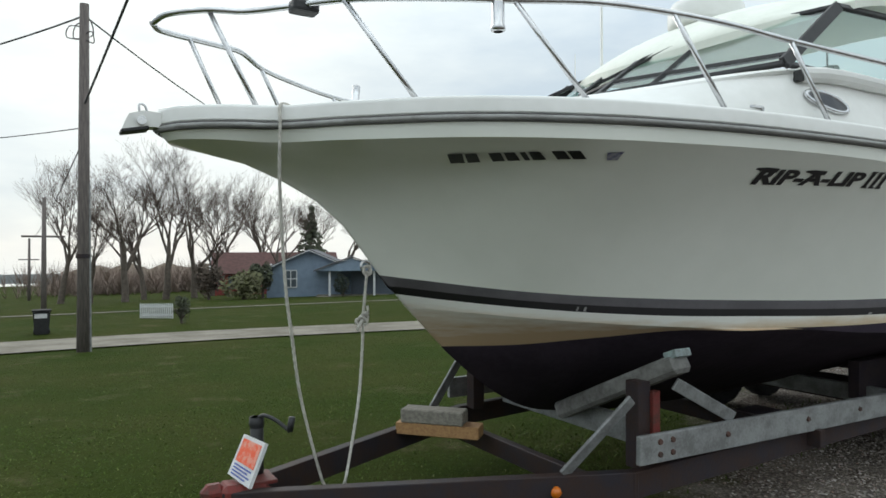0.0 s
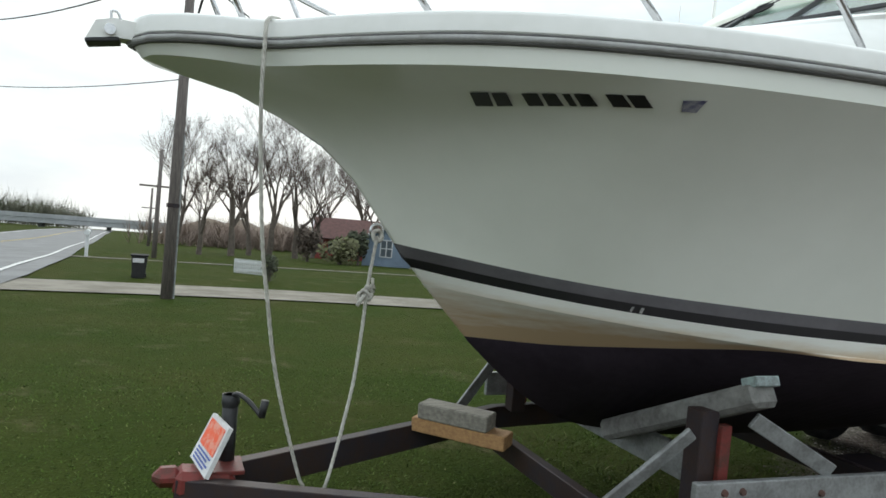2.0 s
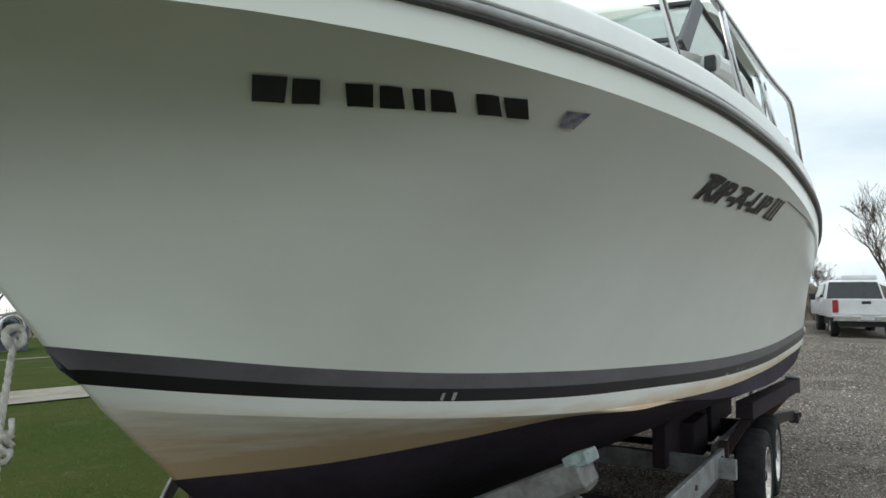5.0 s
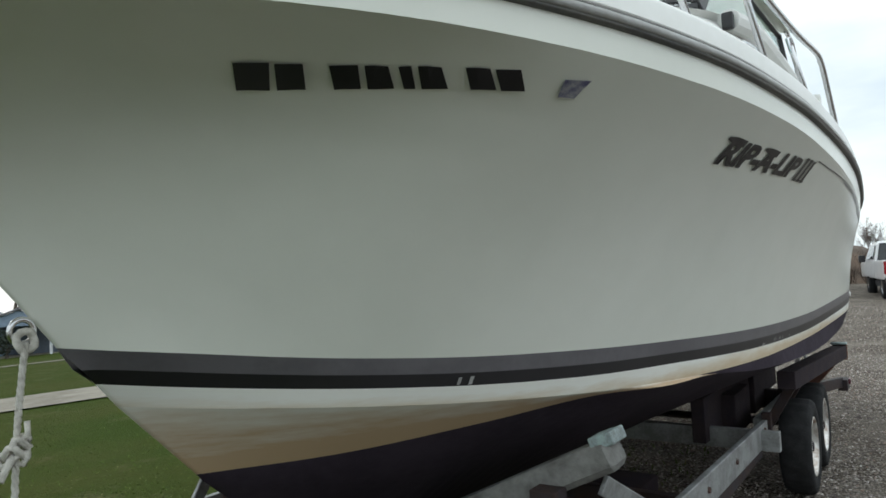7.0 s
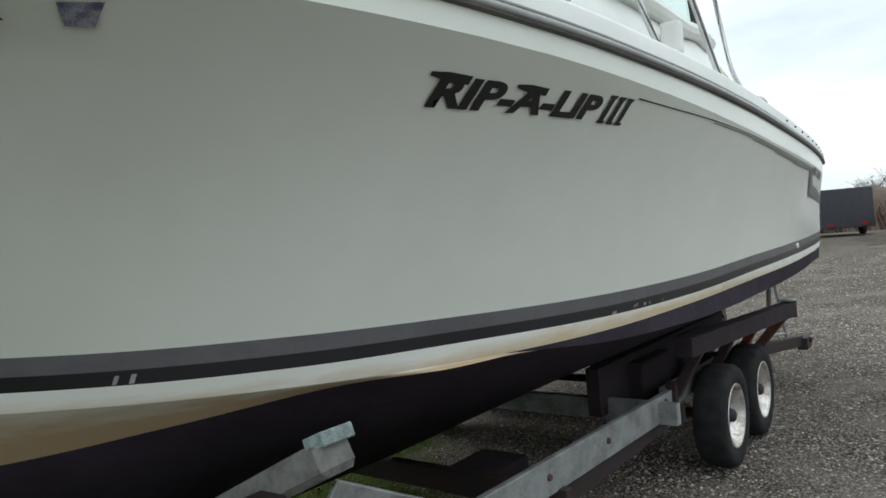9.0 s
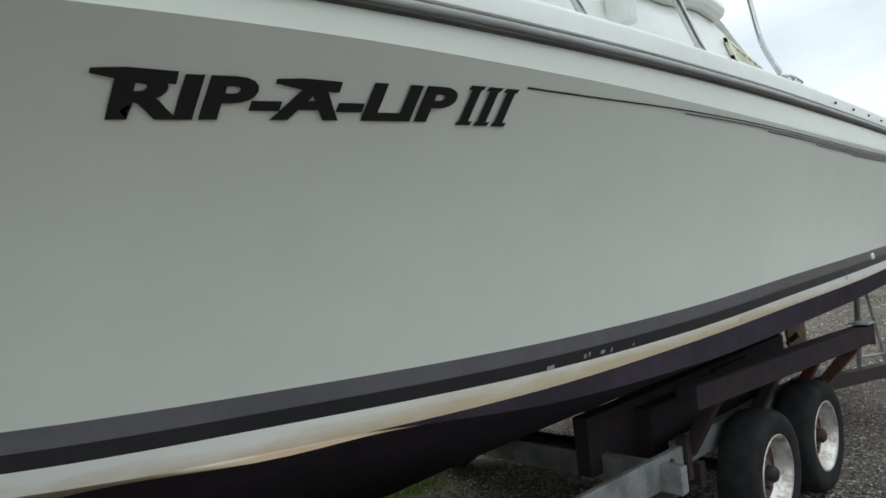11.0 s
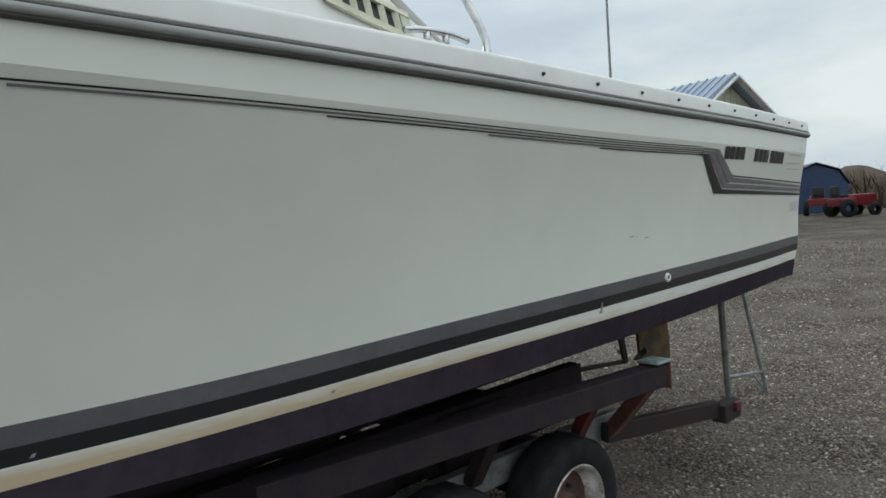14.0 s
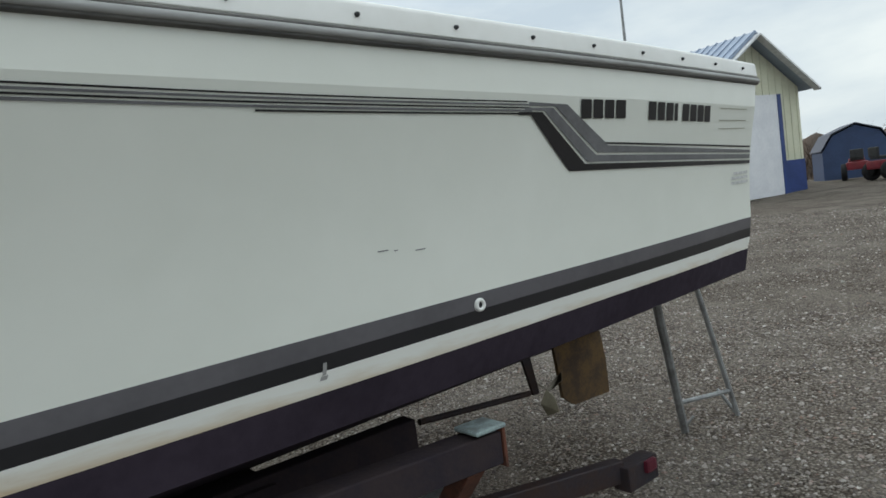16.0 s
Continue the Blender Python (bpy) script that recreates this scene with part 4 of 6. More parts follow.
def build_grass():
    rng = random.Random(42)
    verts, faces = [], []
    for x0, x1, y0, y1, n, h0, h1 in ((-4.5, 3.5, -2.5, 4.5, 22000, .006, .018), (-5, 9, 3, 12, 18000, .008, .022), (2.2, 6.5, -.8, 1.6, 2500, .02, .05)):
        for _ in range(n):
            x, y = rng.uniform(x0, x1), rng.uniform(y0, y1)
            if gravel_edge(x, y) > rng.uniform(-1.4, .3) and not (x0 > 2 and rng.random() < .5 and abs(y - .2) < .6):
                continue
            z, a, h, w = ground_z(x, y) - .004, rng.uniform(0, math.tau), rng.uniform(h0, h1), rng.uniform(.004, .008)
            dx, dy, l = math.cos(a), math.sin(a), rng.uniform(.9, 2.2) * h
            b = len(verts)
            verts += [(x - dy * w, y + dx * w, z), (x + dy * w, y - dx * w, z), (x + dx * l * .4 + dy * w * .7, y + dy * l * .4 - dx * w * .7, z + h * .65), (x + dx * l * .4 - dy * w * .7, y + dy * l * .4 + dx * w * .7, z + h * .65), (x + dx * l, y + dy * l, z + h)]
            faces += [(b, b + 1, b + 2, b + 3), (b + 3, b + 2, b + 4)]
    m = island_mat("grass_blade", ((0, (.048, .078, .013)), (.5, (.060, .094, .016)), (.85, (.074, .104, .021)), (.97, (.12, .14, .045)), (1, (.18, .165, .08))), .7)
    tagged(raw_mesh("grass", verts, faces, m), "short green lawn grass with some dry blades", "grass", kind="stuff")


build_stones()
build_grass()


# ---- the trailer ----
def wheel(parent, x, y, z, side):
    bm = bmesh.new()
    lathe(bm, [(.205, -.085), (.225, -.10), (.285, -.108), (.325, -.098), (.342, -.075), (.346, -.03), (.346, .03), (.342, .075), (.325, .098), (.285, .108), (.225, .10), (.205, .085)], (x, y, z), "y", 72)
    # tread: every other pair of rows cut lower
    for v in bm.verts:
        dx, dz = v.co.x - x, v.co.z - z
        r = math.hypot(dx, dz)
        if r > .335 and int(math.atan2(dz, dx) / math.tau * 72 + 100.5) % 4 < 2:
            v.co.x, v.co.z = x + dx * (1 - .009 / r), z + dz * (1 - .009 / r)
    w = part("wheel", bm, tyre_black, parent, "black trailer tyre on a white rusty rim", smooth=True)
    bm = bmesh.new()
    lathe(bm, [(.212, side * .088), (.217, side * .098), (.207, side * .101), (.196, side * .088), (.186, side * .030), (.172, side * .010)], (x, y, z), "y", 40)
    part("rim", bm, mat("rim_white", (.66, .65, .63), .3, .6, dark=(.30, .22, .17), scale=9, mix=.4), w, "bright steel rim with rust", smooth=True)
    bm = bmesh.new()
    lathe(bm, [(.174, side * .010), (.150, side * -.005), (.130, side * .006), (.07, side * .012), (.065, side * .04), (0, side * .042)], (x, y, z), "y", 32)
    part("wheel_disc", bm, mat("disc_rust", (.055, .035, .03), .7, dark=(.10, .045, .03), scale=9, mix=.5), w, "dark rusty wheel disc", smooth=True)
    bm = bmesh.new()
    lathe(bm, [(.045, side * .04), (.045, side * .075), (.03, side * .09), (0, side * .092)], (x, y, z), "y", 16)
    part("hub", bm, frame_dark, w, smooth=True)
    for k in range(5):
        a = k * math.tau / 5
        bm = bmesh.new()
        lathe(bm, [(.011, side * .012), (.011, side * .035), (0, side * .037)], (x + .095 * math.cos(a), y, z + .095 * math.sin(a)), "y", 8)
        part("wheel_nut", bm, frame_dark, w)


def build_trailer():
    tr = thing("trailer", "black and galvanised tandem-axle boat trailer standing on the yard", "trailer")

    def bar(name, a, b, w, h, m, label="", up=(0, 0, 1), bev=.004):
        bm = bmesh.new()
        beam(bm, a, b, w, h, bev, up)
        return part(name, bm, m, tr, label)
    for s in (1, -1):
        def Q(p):
            return (p[0], p[1] * s, p[2])
        bar("tongue_leg", Q((-.22, -.03, .35)), Q((1.84, -.93, .36)), .07, .15, frame_dark, "black channel tongue beam")
        bar("frame_rail", Q((1.80, -.92, .36)), Q((4.8, -1.02, .44)), .07, .15, frame_dark)
        g = bar("galvanised_rail", Q((1.78, -1.00, .57)), Q((4.86, -1.08, .535)), .035, .16, galvanised, "weathered galvanised side rail")
        for x, z in ((1.93, .605), (1.93, .535), (2.03, .605), (2.03, .535), (2.5, .57), (3.3, .56), (3.9, .555), (4.7, .57), (4.7, .51)):
            y = -1.0 - (x - 1.78) / 3.08 * .08 - .018
            bm = bmesh.new()
            lathe(bm, [(.0, -.012), (.014, -.012), (.018, 0)], Q((x, y, z)), "y", 8)
            part("bolt", bm, mat("bolt_rust", (.10, .045, .035), .7, dark=(.05, .03, .025), scale=20), g)
        bar("bracket", Q((4.84, -1.09, .44)), Q((4.84, -1.09, .66)), .05, .06, frame_dark, up=(0, 1, 0))
        bar("rear_rail", Q((4.85, -1.03, .55)), Q((6.95, -1.05, .52)), .06, .13, galvanised)
        bar("tail_arm", Q((6.75, -1.12, .51)), Q((7.68, -1.32, .45)), .06, .10, frame_dark)
        bm = bmesh.new()
        box(bm, Q((7.76, -1.345, .425)), (.22, .09, .11), bev=.01)
        tl = part("tail_light_bracket", bm, frame_dark, tr)
        bm = bmesh.new()
        box(bm, Q((7.80, -1.395, .45)), (.075, .03, .055), bev=.012)
        part("tail_light", bm, mat("lens_maroon", (.10, .012, .025), .3), tl, "dark red tail light")
        # hull bunk with posts
        b = bar("bunk", Q((4.6, -1.26, .92)), Q((6.88, -1.40, .855)), .11, .115, mat("bunk_dark", (.032, .026, .032), .9, dark=(.042, .032, .034), scale=8, bump=.3, spec=.08), "dark timber bunk under the hull")
        # added deep board, stands in for the dark mass and shade under the hull
        bar("inner_bunk", Q((4.5, -.72, .64)), Q((6.95, -.80, .68)), .09, .30, MATS["bunk_dark"], "dark filler board added close to the keel")
        for x in (4.9, 5.75, 6.55):
            bar("bunk_post", Q((x, -1.08, .55)), Q((x, -1.26, .86)), .08, .06, rusty_red if x > 6 else frame_dark, up=(0, 1, 0))
        bar("bunk_end_plate", Q((6.89, -1.40, .78)), Q((6.89, -1.40, .925)), .12, .012, mat("rust_brown", (.14, .05, .03), .8, dark=(.07, .03, .02), scale=14), up=(1, 0, 0))
        # front bolster and its post
        bar("bolster", Q((2.0, -.12, .59)), Q((2.06, -1.07, 1.045)), .15, .11, mat("bolster_grey", (.22, .22, .21), .9, dark=(.10, .095, .09), scale=5, mix=.6, bump=.9, bscale=22), "worn grey carpeted bolster", bev=.022)
        bar("bolster_cap", Q((2.06, -.99, 1.068)), Q((2.06, -1.075, 1.102)), .13, .045, mat("cap_teal", (.30, .38, .38), .7, dark=(.16, .18, .18), scale=20))
        bar("bunk_cap", Q((6.76, -1.40, .937)), Q((6.90, -1.40, .932)), .125, .016, MATS["cap_teal"], "worn teal metal cap")
        bar("bunk_foot", Q((6.80, -1.12, .50)), Q((6.80, -1.36, .79)), .09, .07, MATS["rust_brown"], up=(0, 1, 0))
        bar("post", Q((1.94, -.85, .42)), Q((1.94, -.85, .92)), .10, .10, frame_dark, "rusty upright post", up=(0, 1, 0))
        bar("post_plate", Q((2.015, -.90, .46)), Q((2.015, -.90, .86)), .06, .05, rusty_red, "faded red upright", up=(0, 1, 0))
        bar("brace", Q((1.84, -.90, .83)), Q((1.45, -.76, .43)), .075, .02, galvanised, "galvanised brace", up=(0, 1, .3))
        bar("brace", Q((2.08, -1.00, .91)), Q((2.60, -1.0, .65)), .075, .02, galvanised, up=(0, 1, .3))
        for x in (5.435, 6.233):
            wheel(tr, x, s * -1.21, .315, -s)
    bar("cross_plate", (2.12, -.70, .56), (2.12, .70, .56), .05, .16, galvanised)
    bar("cross_member", (1.62, .82, .35), (1.62, -.82, .35), .06, .12, frame_dark)
    bar("cross_member", (4.62, -1.2, .52), (4.62, 1.2, .52), .06, .13, galvanised)
    bar("cross_member", (6.3, -1.05, .50), (6.3, 1.05, .50), .08, .16, frame_dark)
    for x in (3.4, 5.0):
        bar("cross_member", (x, -1.1, .42), (x, 1.1, .42), .06, .12, frame_dark)
    for x in (5.435, 6.233):
        bm = bmesh.new()
        tube(bm, [(x, -1.15, .315), (x, 1.15, .315)], .035, 10)
        part("axle", bm, frame_dark, tr)
    # dark fuel-tank like boxes and keel blocks between the rails
    for c, sz in (((5.2, -.75, .60), (.55, .25, .30)), ((6.05, -.70, .62), (.5, .3, .34)), ((3.6, -.5, .40), (.4, .3, .12))):
        bm = bmesh.new()
        box(bm, c, sz, bev=.02)
        part("support_block", bm, MATS["bunk_dark"], tr)
    # coupler, jack and its crank
    bm = bmesh.new()
    beam(bm, (.02, 0, .38), (-.24, 0, .40), .16, .12, .03)
    beam(bm, (-.20, 0, .42), (-.33, 0, .42), .10, .09, .035)
    part("coupler", bm, rusty_red, tr, "rusty red ball coupler")
    bm = bmesh.new()
    tube(bm, [(-.01, .10, -.02), (-.01, .10, .42)], .022, 12)
    tube(bm, [(-.01, .10, .34), (-.01, .10, .76)], .036, 14)
    lathe(bm, [(0, .76), (.04, .76), (.042, .72), (.036, .70)], (-.01, .10, 0), "z", 14)
    lathe(bm, [(0, -.02), (.08, -.02), (.08, -.028)], (-.01, .10, 0), "z", 14)
    jack = part("tongue_jack", bm, rubber_black, tr, "black tongue jack", smooth=True)
    bm = bmesh.new()
    tube(bm, smooth_path([(-.01, .10, .735), (.01, .05, .775), (.05, -.02, .765), (.085, -.08, .735), (.105, -.12, .715)], 4), .011, 8)
    tube(bm, [(.105, -.12, .715), (.115, -.13, .79)], .017, 10)
    part("crank_handle", bm, rubber_black, jack, smooth=True)
    bm = bmesh.new()
    beam(bm, (-.10, .04, .44), (.06, .04, .44), .20, .02)
    part("jack_plate", bm, rusty_red, tr)
    bm = bmesh.new()
    lathe(bm, [(0, -.028), (.02, -.026), (.03, -.012), (.033, 0)], (1.385, -.775, .35), "y", 16)
    part("side_marker", bm, mat("light_amber", (.62, .16, .01), .3), tr, "amber side marker light", smooth=True)
    return tr


trailer = build_trailer()

# board hung on the jack
sign = thing("notice_board", "white notice board with an orange printed panel, leaning on the jack", "sign", (-.10, -.03, .46))
TL, TR, BR, BL = (Vector(v) - Vector((-.10, -.03, .46)) for v in ((-.085, .08, .68), (-.031, -.14, .674), (-.119, -.14, .455), (-.173, .08, .48)))
SN = (TR - TL).cross(BL - TL).normalized()
SN = SN if SN.x < 0 else -SN


def on_board(u0, u1, v0, v1, lift, depth):
    def at(u, v):
        return TL.lerp(TR, u).lerp(BL.lerp(BR, u), v) + SN * lift
    bm = bmesh.new()
    slab(bm, [at(u0, v0), at(u1, v0), at(u1, v1), at(u0, v1)], SN * depth)
    return bm


part("board", on_board(0, 1, 0, 1, 0, -.02), mat("board_white", (.74, .74, .75), .45), sign)
part("orange_panel", on_board(.10, .92, .08, .62, .001, .003), mat("panel_orange", (.80, .10, .03), .5, dark=(.75, .30, .22), scale=22, mix=.3), sign, "orange printed panel")
for k in range(4):
    part("printed_line", on_board(.12, .88 - .12 * (k % 2), .68 + k * .075, .715 + k * .075, .001, .002), mat("print_blue", (.10, .14, .42), .5), sign)
bm = bmesh.new()
beam(bm, (.0, .0, .06), (.07, .06, .10), .014, .014)
part("hanger", bm, rubber_black, sign)

# timber on the tongue
pl = thing("timber_plank", "new tan timber plank lying across the trailer tongue", "plank", (1.34, .40, .44))
bm = bmesh.new()
beam(bm, (-.20, .22, 0), (.20, -.22, 0), .15, .085, .006)
part("plank", bm, wood_new, pl)
blk = thing("timber_block", "weathered grey timber block resting on a plank", "block", (1.31, .42, .53))
bm = bmesh.new()
beam(bm, (-.15, .165, 0), (.15, -.165, 0), .15, .095, .008)
part("block", bm, wood_grey, blk)


# ---- ropes ----
def rope(name, pts, r, label):
    ob = thing(name, label, "rope")
    P = smooth_path(pts, 14)
    # three strands laid round each other
    for s in range(3):
        bm = bmesh.new()
        tube(bm, [Vector(p) + .62 * r * Vector((math.cos(i * 1.1 + s * math.tau / 3), math.sin(i * 1.1 + s * math.tau / 3), 0)) for i, p in enumerate(P)], r * .62, 6)
        part("strand", bm, rope_white, ob, smooth=True)
    return ob


rope("mooring_rope", [(.10, -.20, 2.42), (.03, -.30, 2.42), (-.03, -.40, 2.385), (-.04, -.43, 2.29), (-.028, -.385, 1.994), (.025, -.30, 1.517), (.075, -.25, 1.24), (.138, -.18, .942), (.22, -.12, .66), (.30, -.07, .42), (.33, -.06, .36)], .0078, "white three-strand rope hanging from the pulpit to the tongue")
r2 = rope("bow_rope", [(.595, -.04, 1.555), (.575, -.05, 1.42), (.56, -.06, 1.285), (.548, -.07, 1.10), (.525, -.08, .86), (.487, -.085, .638), (.44, -.10, .43), (.415, -.10, .34)], .0078, "white knotted rope tied to the bow eye")
K = Vector((.56, -.06, 1.285))
bm = bmesh.new()
for k, (dx, dz, a) in enumerate(((0, 0, 0), (.012, .02, 70), (-.01, -.018, 130))):
    tube(bm, [K + Vector((dx + .026 * math.cos(t), .02 * math.sin(t + a), dz + .016 * math.sin(2 * t))) for t in np.linspace(0, math.tau, 13)[:-1]], .0092, 6, closed=True)
tube(bm, [K, K + Vector((-.03, -.02, -.03)), K + Vector((-.05, -.03, -.06))], .010, 6)
tube(bm, [K + Vector((-.01, 0, .01)), K + Vector((.02, -.02, .04)), K + Vector((.018, -.02, .075))], .008, 6)
part("knot", bm, rope_white, r2, "bulky knot", smooth=True)
bm = bmesh.new()
tube(bm, [(.597 + .022 * math.cos(t), -.035 + .006 * math.sin(3 * t), 1.56 + .026 * math.sin(t)) for t in np.linspace(0, math.tau, 13)[:-1]], .011, 6, closed=True)
part("hitch", bm, rope_white, r2, smooth=True)

# ---- running gear under the stern ----
bm = bmesh.new()
slab(bm, [(8.40, -.35, .80), (8.44, -.35, .42), (8.54, -.35, .345), (8.90, -.35, .33), (8.90, -.35, .56), (8.86, -.35, .80)], (0, .025, 0))
part("rudder", bm, mat("rudder_brown", (.13, .075, .025), .8, dark=(.06, .035, .02), scale=10), boat, "brown rudder blade")
bm = bmesh.new()
tube(bm, [(7.3, -.37, .62), (8.12, -.37, .54)], .018, 8)
slab(bm, [(8.08, -.38, .78), (8.15, -.38, .78), (8.20, -.38, .52), (8.15, -.38, .52)], (0, .02, 0))
part("propeller_shaft", bm, frame_dark, boat)
for k in range(3):
    a = k * math.tau / 3 + .4
    bm = bmesh.new()
    slab(bm, [(8.27, -.37, .52), (8.30, -.37 + .06 * math.cos(a - .4), .52 + .06 * math.sin(a - .4)), (8.31, -.37 + .15 * math.cos(a - .2), .52 + .15 * math.sin(a - .2)), (8.26, -.37 + .16 * math.cos(a + .15), .52 + .16 * math.sin(a + .15)),
              (8.23, -.37 + .08 * math.cos(a + .4), .52 + .08 * math.sin(a + .4))], (.008, 0, 0))
    part("propeller_blade", bm, mat("bronze", (.30, .27, .20), .4, .8), boat)

# stand behind the stern
stand = thing("steel_stand", "grey tubular steel stand behind the stern", "stand")
S1, S2 = Vector((9.20, -.70, ground_z(9.20, -.70))), Vector((9.62, -.85, ground_z(9.62, -.85)))
T1, T2 = Vector((8.82, -.85, .86)), Vector((9.42, -.775, .87))
for a, b in ((S1, T1), (S2, T2)):
    bm = bmesh.new()
    tube(bm, [a, b + (b - a) * .25], .027 if a is S1 else .018, 8)
    part("leg", bm, galvanised, stand)
for a, b, r in ((S1.lerp(T1, .28), S2.lerp(T2, .22), .016), (S2.lerp(T2, .0), S2.lerp(T2, .22) + Vector((.05, .12, -.02)), .012), (S1 + Vector((0, 0, .012)), S1 + Vector((.16, .10, .012)), .012), (S1.lerp(T1, .05), S1.lerp(T1, .25) + Vector((.12, -.02, -.1)), .010)):
    bm = bmesh.new()
    tube(bm, [a, b], r, 8)
    part("brace", bm, galvanised, stand)


# ---- lawn side: road, drive, pole, houses, trees ----
def strip_on_ground(name, left, right, material, label, cat, dz=.02, n=40, thick=.0):
    """A paved strip between two lines of plan points, following the ground."""
    L, R = smooth_path([(*p, 0) for p in left], n // max(1, len(left) - 1)), smooth_path([(*p, 0) for p in right], n // max(1, len(right) - 1))
    bm = bmesh.new()
    cols = []
    for a, b in zip(L, R):
        cols.append([bm.verts.new(on_ground(a.x + (b.x - a.x) * t, a.y + (b.y - a.y) * t, dz)) for t in (0, .25, .5, .75, 1)])
    for a, b in zip(cols, cols[1:]):
        for k in range(4):
            bm.faces.new((a[k], a[k + 1], b[k + 1], b[k]))
    return tagged(part(name, bm, material), label, cat, kind="structure")


concrete = mat("drive_concrete", (.23, .21, .175), .9, dark=(.145, .13, .105), scale=1.2, bump=.2, spec=.1)
asphalt = mat("road_asphalt", (.17, .17, .17), .9, dark=(.12, .12, .12), scale=.8, bump=.2)
road_white = mat("road_white", (.6, .6, .58), .8)
near_edge = [(-11.0, 12.4), (-5.7, 12.8), (-2.5, 13.1), (1.66, 13.1), (5.06, 12.6), (9.1, 11.6), (15, 9.8), (23, 7.4)]
far_edge = [(-12.0, 15.3), (-6.4, 15.8), (-2.8, 16.1), (1.96, 16.0), (6.0, 15.3), (10.5, 14.2), (17, 12.3), (25, 9.8)]
strip_on_ground("driveway", near_edge, far_edge, concrete, "pale concrete drive crossing the lawn", "driveway", .03)
strip_on_ground("footpath", [(-7, 30.6), (1.4, 30.5), (10.7, 30.0), (20, 29.0), (30, 27.8)], [(-7, 31.5), (1.3, 31.4), (10.6, 31.0), (20, 30.1), (30, 29)], concrete, "narrow pale path before the houses", "path", .03)
RD = Vector((-.056, 1.0, 0)).normalized()
RN = Vector((RD.y, -RD.x, 0))


def road_pt(s, d):
    # the road bends away before it reaches the yard
    p = Vector((-1.1, 14.0, 0)) + RD * s + RN * (d - .3 * max(0, -6 - s))
    return (p.x, p.y)


strip_on_ground("road", [road_pt(s, -12.5) for s in (-60, -25, 0, 40, 120, 300, 700)], [road_pt(s, -2.6) for s in (-60, -25, 0, 40, 120, 300, 700)], asphalt, "grey two-lane road running to an overpass", "road", .04, 60)
for d, w in ((-3.3, .14), (-7.5, .14), (-11.8, .14)):
    strip_on_ground("road_line", [road_pt(s, d - w) for s in (-60, -25, 0, 40, 120, 300, 700)], [road_pt(s, d) for s in (-60, -25, 0, 40, 120, 300, 700)], road_white if d != -7.5 else mat("road_yellow", (.5, .36, .06), .8), "painted road line", "road marking", .06, 60)

bark = mat("bark", (.13, .105, .085), .9, dark=(.07, .055, .045), scale=5, bump=.5)
twig = mat("twig", (.155, .125, .11), .9, dark=(.055, .042, .036), scale=5, spec=.1)
pole_wood = mat("pole_wood", (.16, .135, .125), .85, dark=(.09, .075, .07), scale=3, stretch=(12, 12, 1.2), bump=.5)


def utility_pole(x, y, h, r, arm, label, detail=True):
    z = ground_z(x, y)
    p = thing("utility_pole", label, "pole", (x, y, z), group="utility poles")
    bm = bmesh.new()
    tube(bm, [(0, 0, -.3), (0.01, 0, h * .4), (.03, 0, h)], [r, r * .85, r * .66], 14)
    part("pole", bm, pole_wood, p, smooth=True)
    if detail:
        bm = bmesh.new()
        tube(bm, [(r * .9, -r * .3, .0), (r * .8, -r * .3, 3.6)], .03, 8)
        part("conduit", bm, galvanised, p, "grey conduit")
        bm = bmesh.new()
        lathe(bm, [(r * 1.0, 2.0), (r * 1.04, 2.0), (r * 1.04, 2.09), (r * .98, 2.09)], (0, 0, 0), "z", 16)
        part("band", bm, frame_dark, p)
        for k, a in enumerate((0.4, 2.2, 3.6, 5.2)):
            bm = bmesh.new()
            R = .18 + .05 * k
            tube(bm, smooth_path([(.03, 0, h - .2 - .15 * k), (R * math.cos(a), R * math.sin(a), h - .35 - .1 * k), (R * 1.2 * math.cos(a), R * 1.2 * math.sin(a), h - .6 - .1 * k), (.02, 0, h - .75)], 5), .012, 6)
            part("drop_wire", bm, rubber_black, p)
    if arm:
        bm = bmesh.new()
        beam(bm, (-arm / 2, 0, h * .66), (arm / 2, 0, h * .66), .1, .10)
        part("crossarm", bm, pole_wood, p)
    return p


PX, PY = -.27, 12.65
utility_pole(PX, PY, 7.45, .14, 0, "weathered wooden utility pole with a grey conduit")
for x, y, h, a in ((-.96, 35.7, 5.8, 1.9), (-2.04, 67.0, 5.6, 1.6)):
    utility_pole(x, y, h, .14, a, "dark utility pole with a crossarm by the road", False)


def wire(a, b, sag, r=.012):
    w = thing("overhead_wire", "thin black overhead wire", "wire", group="overhead wires")
    bm = bmesh.new()
    tube(bm, [Vector(a).lerp(Vector(b), t) - Vector((0, 0, sag * 4 * t * (1 - t))) for t in np.linspace(0, 1, 17)], r, 5)
    part("cable", bm, rubber_black, w)


PT = Vector((PX + .03, PY, ground_z(PX, PY) + 7.2))
wire(PT, (-8.96, 28.05, 7.83), .5, .02)
wire(PT - Vector((0, 0, 2.4)), (-10.6, 28.9, 5.76), .4, .012)
wire(PT - Vector((0, 0, 1.9)), (.10, 6.0, 5.43), .0, .022)
wire(PT, (13.57, 36.05, 7.38), .6, .018)
wire(PT - Vector((0, 0, 2.6)), (-1.64, 62.2, 2.82), .3, .015)


